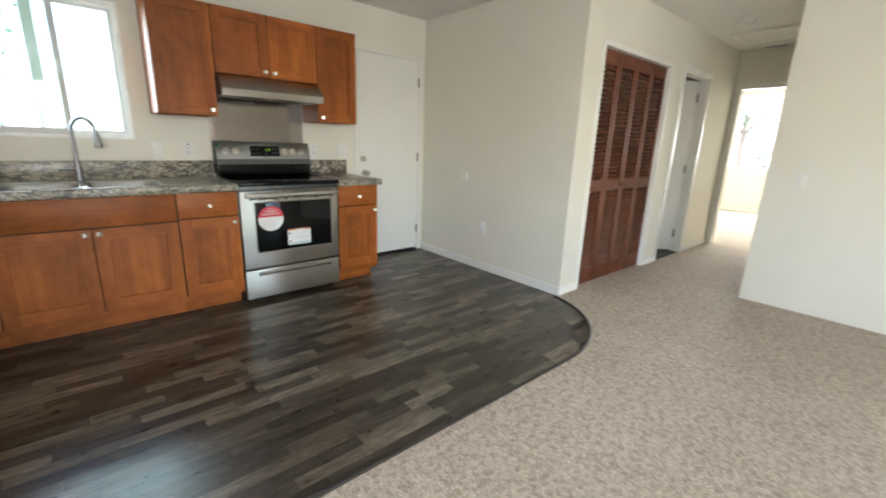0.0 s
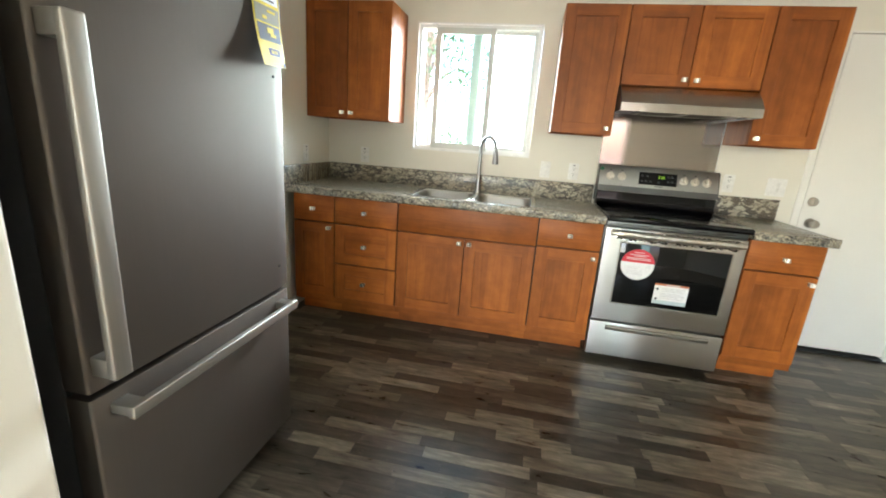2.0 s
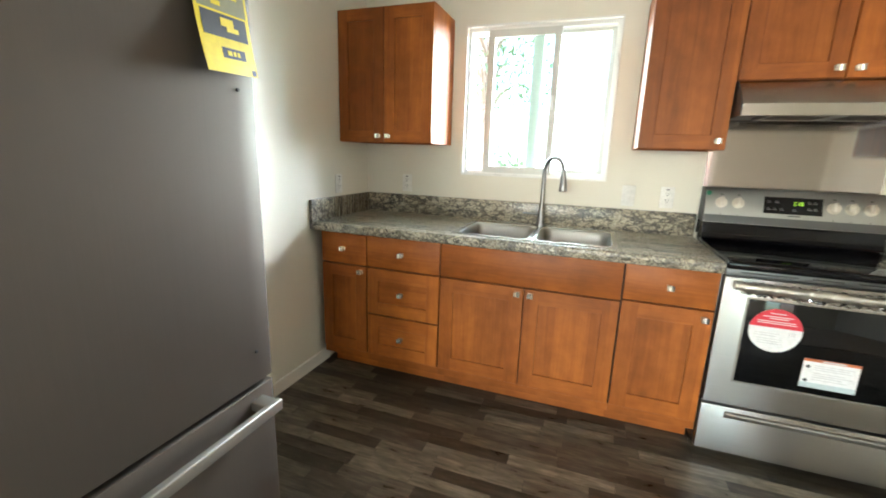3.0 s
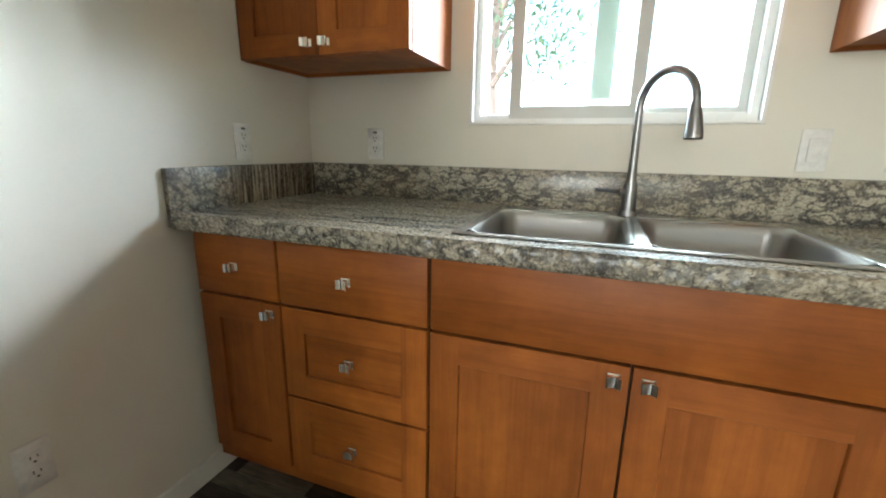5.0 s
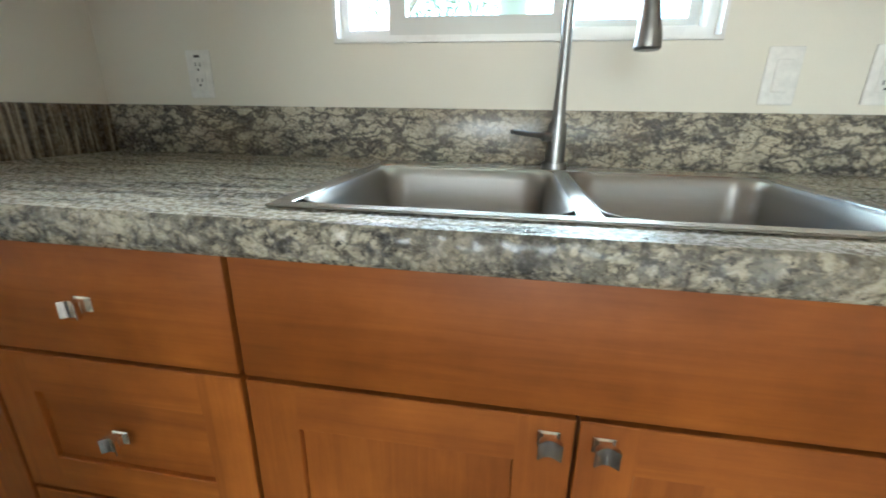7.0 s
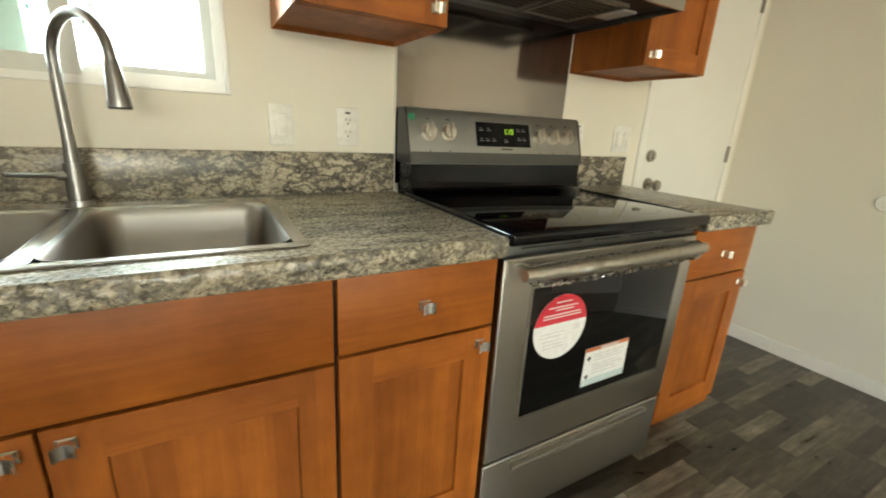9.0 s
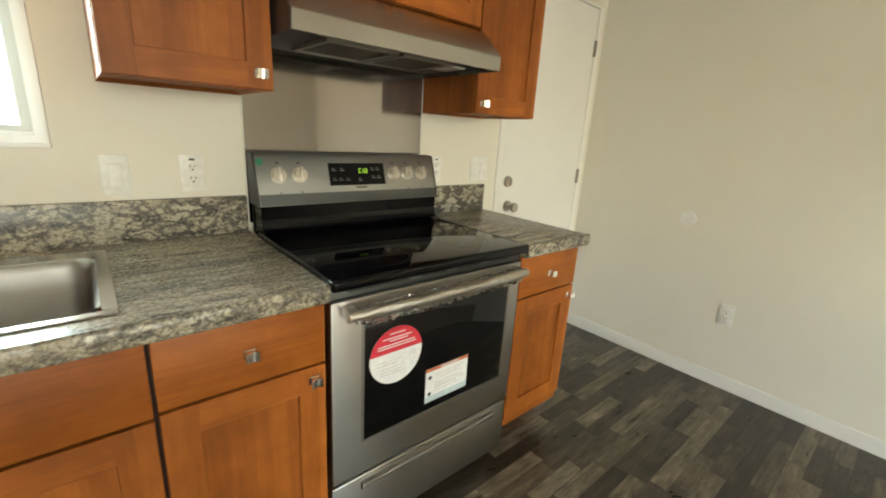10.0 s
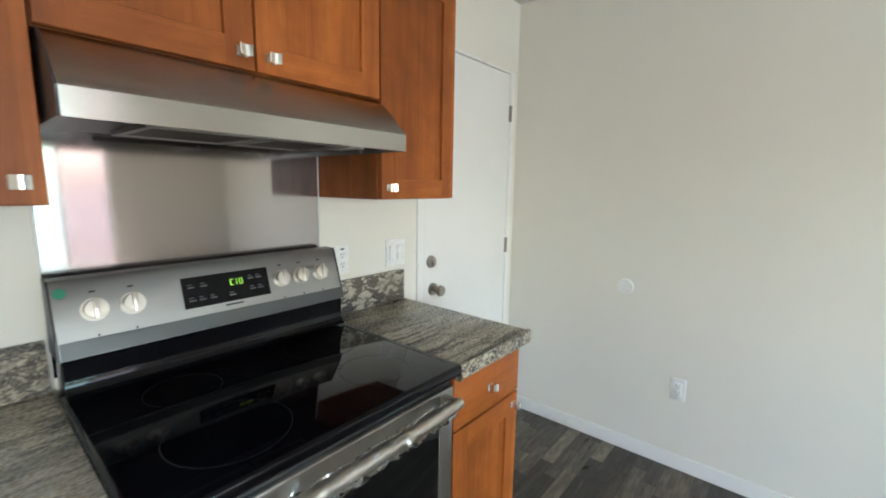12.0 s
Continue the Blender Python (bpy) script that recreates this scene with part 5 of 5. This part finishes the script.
smoke_detector()


def attic_hatch():
    a = thing("attic_hatch", (5.72, 1.42, TOP - 0.03), "white attic hatch with raised trim in the hall ceiling", "hatch")
    bm = B()
    x0, x1, y0, y1 = 5.38, 6.05, 1.13, 1.72
    for b in ((x0, x0 + 0.05, y0, y1), (x1 - 0.05, x1, y0, y1), (x0 + 0.05, x1 - 0.05, y0, y0 + 0.05), (x0 + 0.05, x1 - 0.05, y1 - 0.05, y1)):
        box(bm, *b, TOP - 0.03, TOP - 0.0005, 0.003)
    part("frame", bm, TRIM, a)
    part("panel", box(B(), x0 + 0.05, x1 - 0.05, y0 + 0.05, y1 - 0.05, TOP - 0.012, TOP - 0.001), CEIL, a)


attic_hatch()


def ceiling_vent():
    v = thing("ceiling_vent", (6.26, 1.48, TOP - 0.02), "grey louvred vent on the hall ceiling", "vent")
    bm = B()
    for b in ((6.17, 6.185, 1.36, 1.62), (6.335, 6.35, 1.36, 1.62), (6.185, 6.335, 1.36, 1.375), (6.185, 6.335, 1.605, 1.62)):
        box(bm, *b, TOP - 0.02, TOP - 0.0005)
    part("frame", bm, WHITEP, v)
    for k in range(6):
        part("slat", box(B(), 6.192 + k * 0.024, 6.205 + k * 0.024, 1.375, 1.605, TOP - 0.016, TOP - 0.008), GREYP, v)


ceiling_vent()

# ---- outdoors ----
bm = B()
box(bm, -400, 400, -400, 400, -0.5, -0.25)
structure("ground", bm, SOIL, "dry pale ground around the house", "ground")


def garden_wall():
    g = thing("garden_wall", (1.5, 9.0, -0.25), "low pale stucco garden wall with coping", "wall")
    part("wall", box(B(), -7, 11, 8.93, 9.10, -0.25, 1.18, 0.01), STUCCO, g)
    part("coping", box(B(), -7, 11, 8.89, 9.14, 1.18, 1.26, 0.015), STUCCO, g)


garden_wall()


def leaves(bm, rng, centre, spread_by, count, size):
    for _ in range(count):
        p = Vector(centre) + Vector((rng.gauss(0, spread_by[0]), rng.gauss(0, spread_by[1]), rng.gauss(0, spread_by[2])))
        m = Euler((rng.uniform(0, 6.3), rng.uniform(0, 6.3), rng.uniform(0, 6.3))).to_matrix()
        l = size * rng.uniform(0.6, 1.3)
        vs = [bm.verts.new(p + m @ Vector(q)) for q in ((-l, 0, 0), (0, -l * 0.4, l * 0.12), (l, 0, 0), (0, l * 0.4, l * 0.12))]
        bm.faces.new(vs)


def tree(x, y, h, seed, count, size, label):
    rng = random.Random(seed)
    t = thing("tree", (x, y, -0.25), label, "tree")
    bm = B()
    tube(bm, [(x, y, -0.25), (x + 0.05, y, h * 0.25), (x - 0.04, y + 0.05, h * 0.5), (x + 0.05, y, h * 0.8)], [0.13, 0.10, 0.08, 0.03], 10)
    tips = []
    for k in range(9):
        a, z = k * 2.4, h * (0.50 + 0.035 * k)
        tip = (x + math.cos(a) * h * 0.14, y + math.sin(a) * h * 0.14, z + h * 0.14)
        tube(bm, [(x, y, z), ((x + tip[0]) / 2, (y + tip[1]) / 2, z + h * 0.1), tip], [0.045, 0.03, 0.012], 7)
        tips.append(tip)
    part("trunk", bm, BARK, t)
    bm = B()
    for tip in tips + [(x, y, h * 0.95)]:
        for _ in range(3):
            c2 = [v + rng.uniform(-0.35, 0.35) for v in tip]
            leaves(bm, rng, c2, (0.22, 0.24, 0.20), count, size)
    part("crown", bm, LEAF, t, "loose green leaves")


tree(-1.44, 7.6, 3.7, 3, 90, 0.05, "small green leafy tree outside the kitchen window")
tree(14.0, 3.6, 3.0, 8, 45, 0.05, "green leafy tree outside the bedroom window")


def bush(x, y, seed, r, label):
    rng = random.Random(seed)
    t = thing("bush", (x, y, -0.25), label, "bush")
    bm = B()
    for k in range(6):
        a = k * 1.05
        tube(bm, [(x, y, -0.25), (x + math.cos(a) * r * 0.5, y + math.sin(a) * r * 0.5, 0.4), (x + math.cos(a) * r, y + math.sin(a) * r, 0.95)],
             [0.03, 0.02, 0.008], 6)
    part("stems", bm, BARK, t)
    bm = B()
    for k in range(9):
        leaves(bm, rng, (x + rng.uniform(-r, r), y + rng.uniform(-r, r), rng.uniform(0.3, 1.15)), (0.2, 0.2, 0.18), 90, 0.06)
    part("foliage", bm, LEAF, t)


bush(-0.85, 7.4, 4, 0.45, "green bush in front of the garden wall")
bush(13.2, 2.4, 9, 0.5, "green bush outside the bedroom window")

# ---- floor planks, last ----
def planks():
    rng = random.Random(11)
    floor = bpy.data.objects["kitchen_floor"]
    w, gap, meshes = 0.0645, 0.0007, {}
    rest, near = B(), []
    y, row = EDGE_Y + 0.004, 0
    while y < YN - 0.005:
        y1 = min(y + w, YN)
        x = XW - rng.uniform(0.0, 0.45)
        while x < XE:
            length = rng.choice((0.28, 0.33, 0.38, 0.44))
            xa, xb = max(x, XW), x + length
            lo, hi = min(xb, floor_edge_x(y + 0.001)), min(xb, floor_edge_x(y1 - 0.001))
            if min(lo, hi) - xa > 0.01:
                near.append((xa, lo, hi, y, y1))
            x = xb
        y, row = y1, row + 1
    near.sort(key=lambda q: math.hypot(q[0] - 0.9, q[3] - 1.9))
    for k, (xa, lo, hi, ya, yb) in enumerate(near):
        cut = rng.uniform(0.0, 0.0004)
        pts = [(xa + gap, ya + gap), (lo - gap, ya + gap), (hi - gap, yb - gap), (xa + gap, yb - gap)]
        if k >= 290:
            extruded_fast(rest, pts, -0.004, -cut)
            continue
        key = (round(lo - xa, 4), round(hi - xa, 4), round(yb - ya, 4))
        if key not in meshes:
            bm = B()
            extruded_fast(bm, [(p[0] - xa, p[1] - ya) for p in pts], -0.004, 0.0)
            data = bpy.data.meshes.new("plank")
            bm.to_mesh(data)
            bm.free()
            data.materials.append(VINYL)
            meshes[key] = data
        ob = new("plank", meshes[key])
        ob.parent = floor
        ob.location = (xa, ya, -cut)
    data = bpy.data.meshes.new("planks_beyond")
    rest.to_mesh(data)
    rest.free()
    data.materials.append(VINYLI)
    ob = new("planks_beyond", data)
    ob.parent = floor
    tagged(ob, "dark grey brown planks", "", "", "stuff")


def extruded_fast(bm, pts, z0, z1):
    low_ring = [bm.verts.new((p[0], p[1], z0)) for p in pts]
    high_ring = [bm.verts.new((p[0], p[1], z1)) for p in pts]
    n = len(pts)
    for i in range(n):
        bm.faces.new((low_ring[i], low_ring[(i + 1) % n], high_ring[(i + 1) % n], high_ring[i]))
    bm.faces.new(high_ring)


planks()
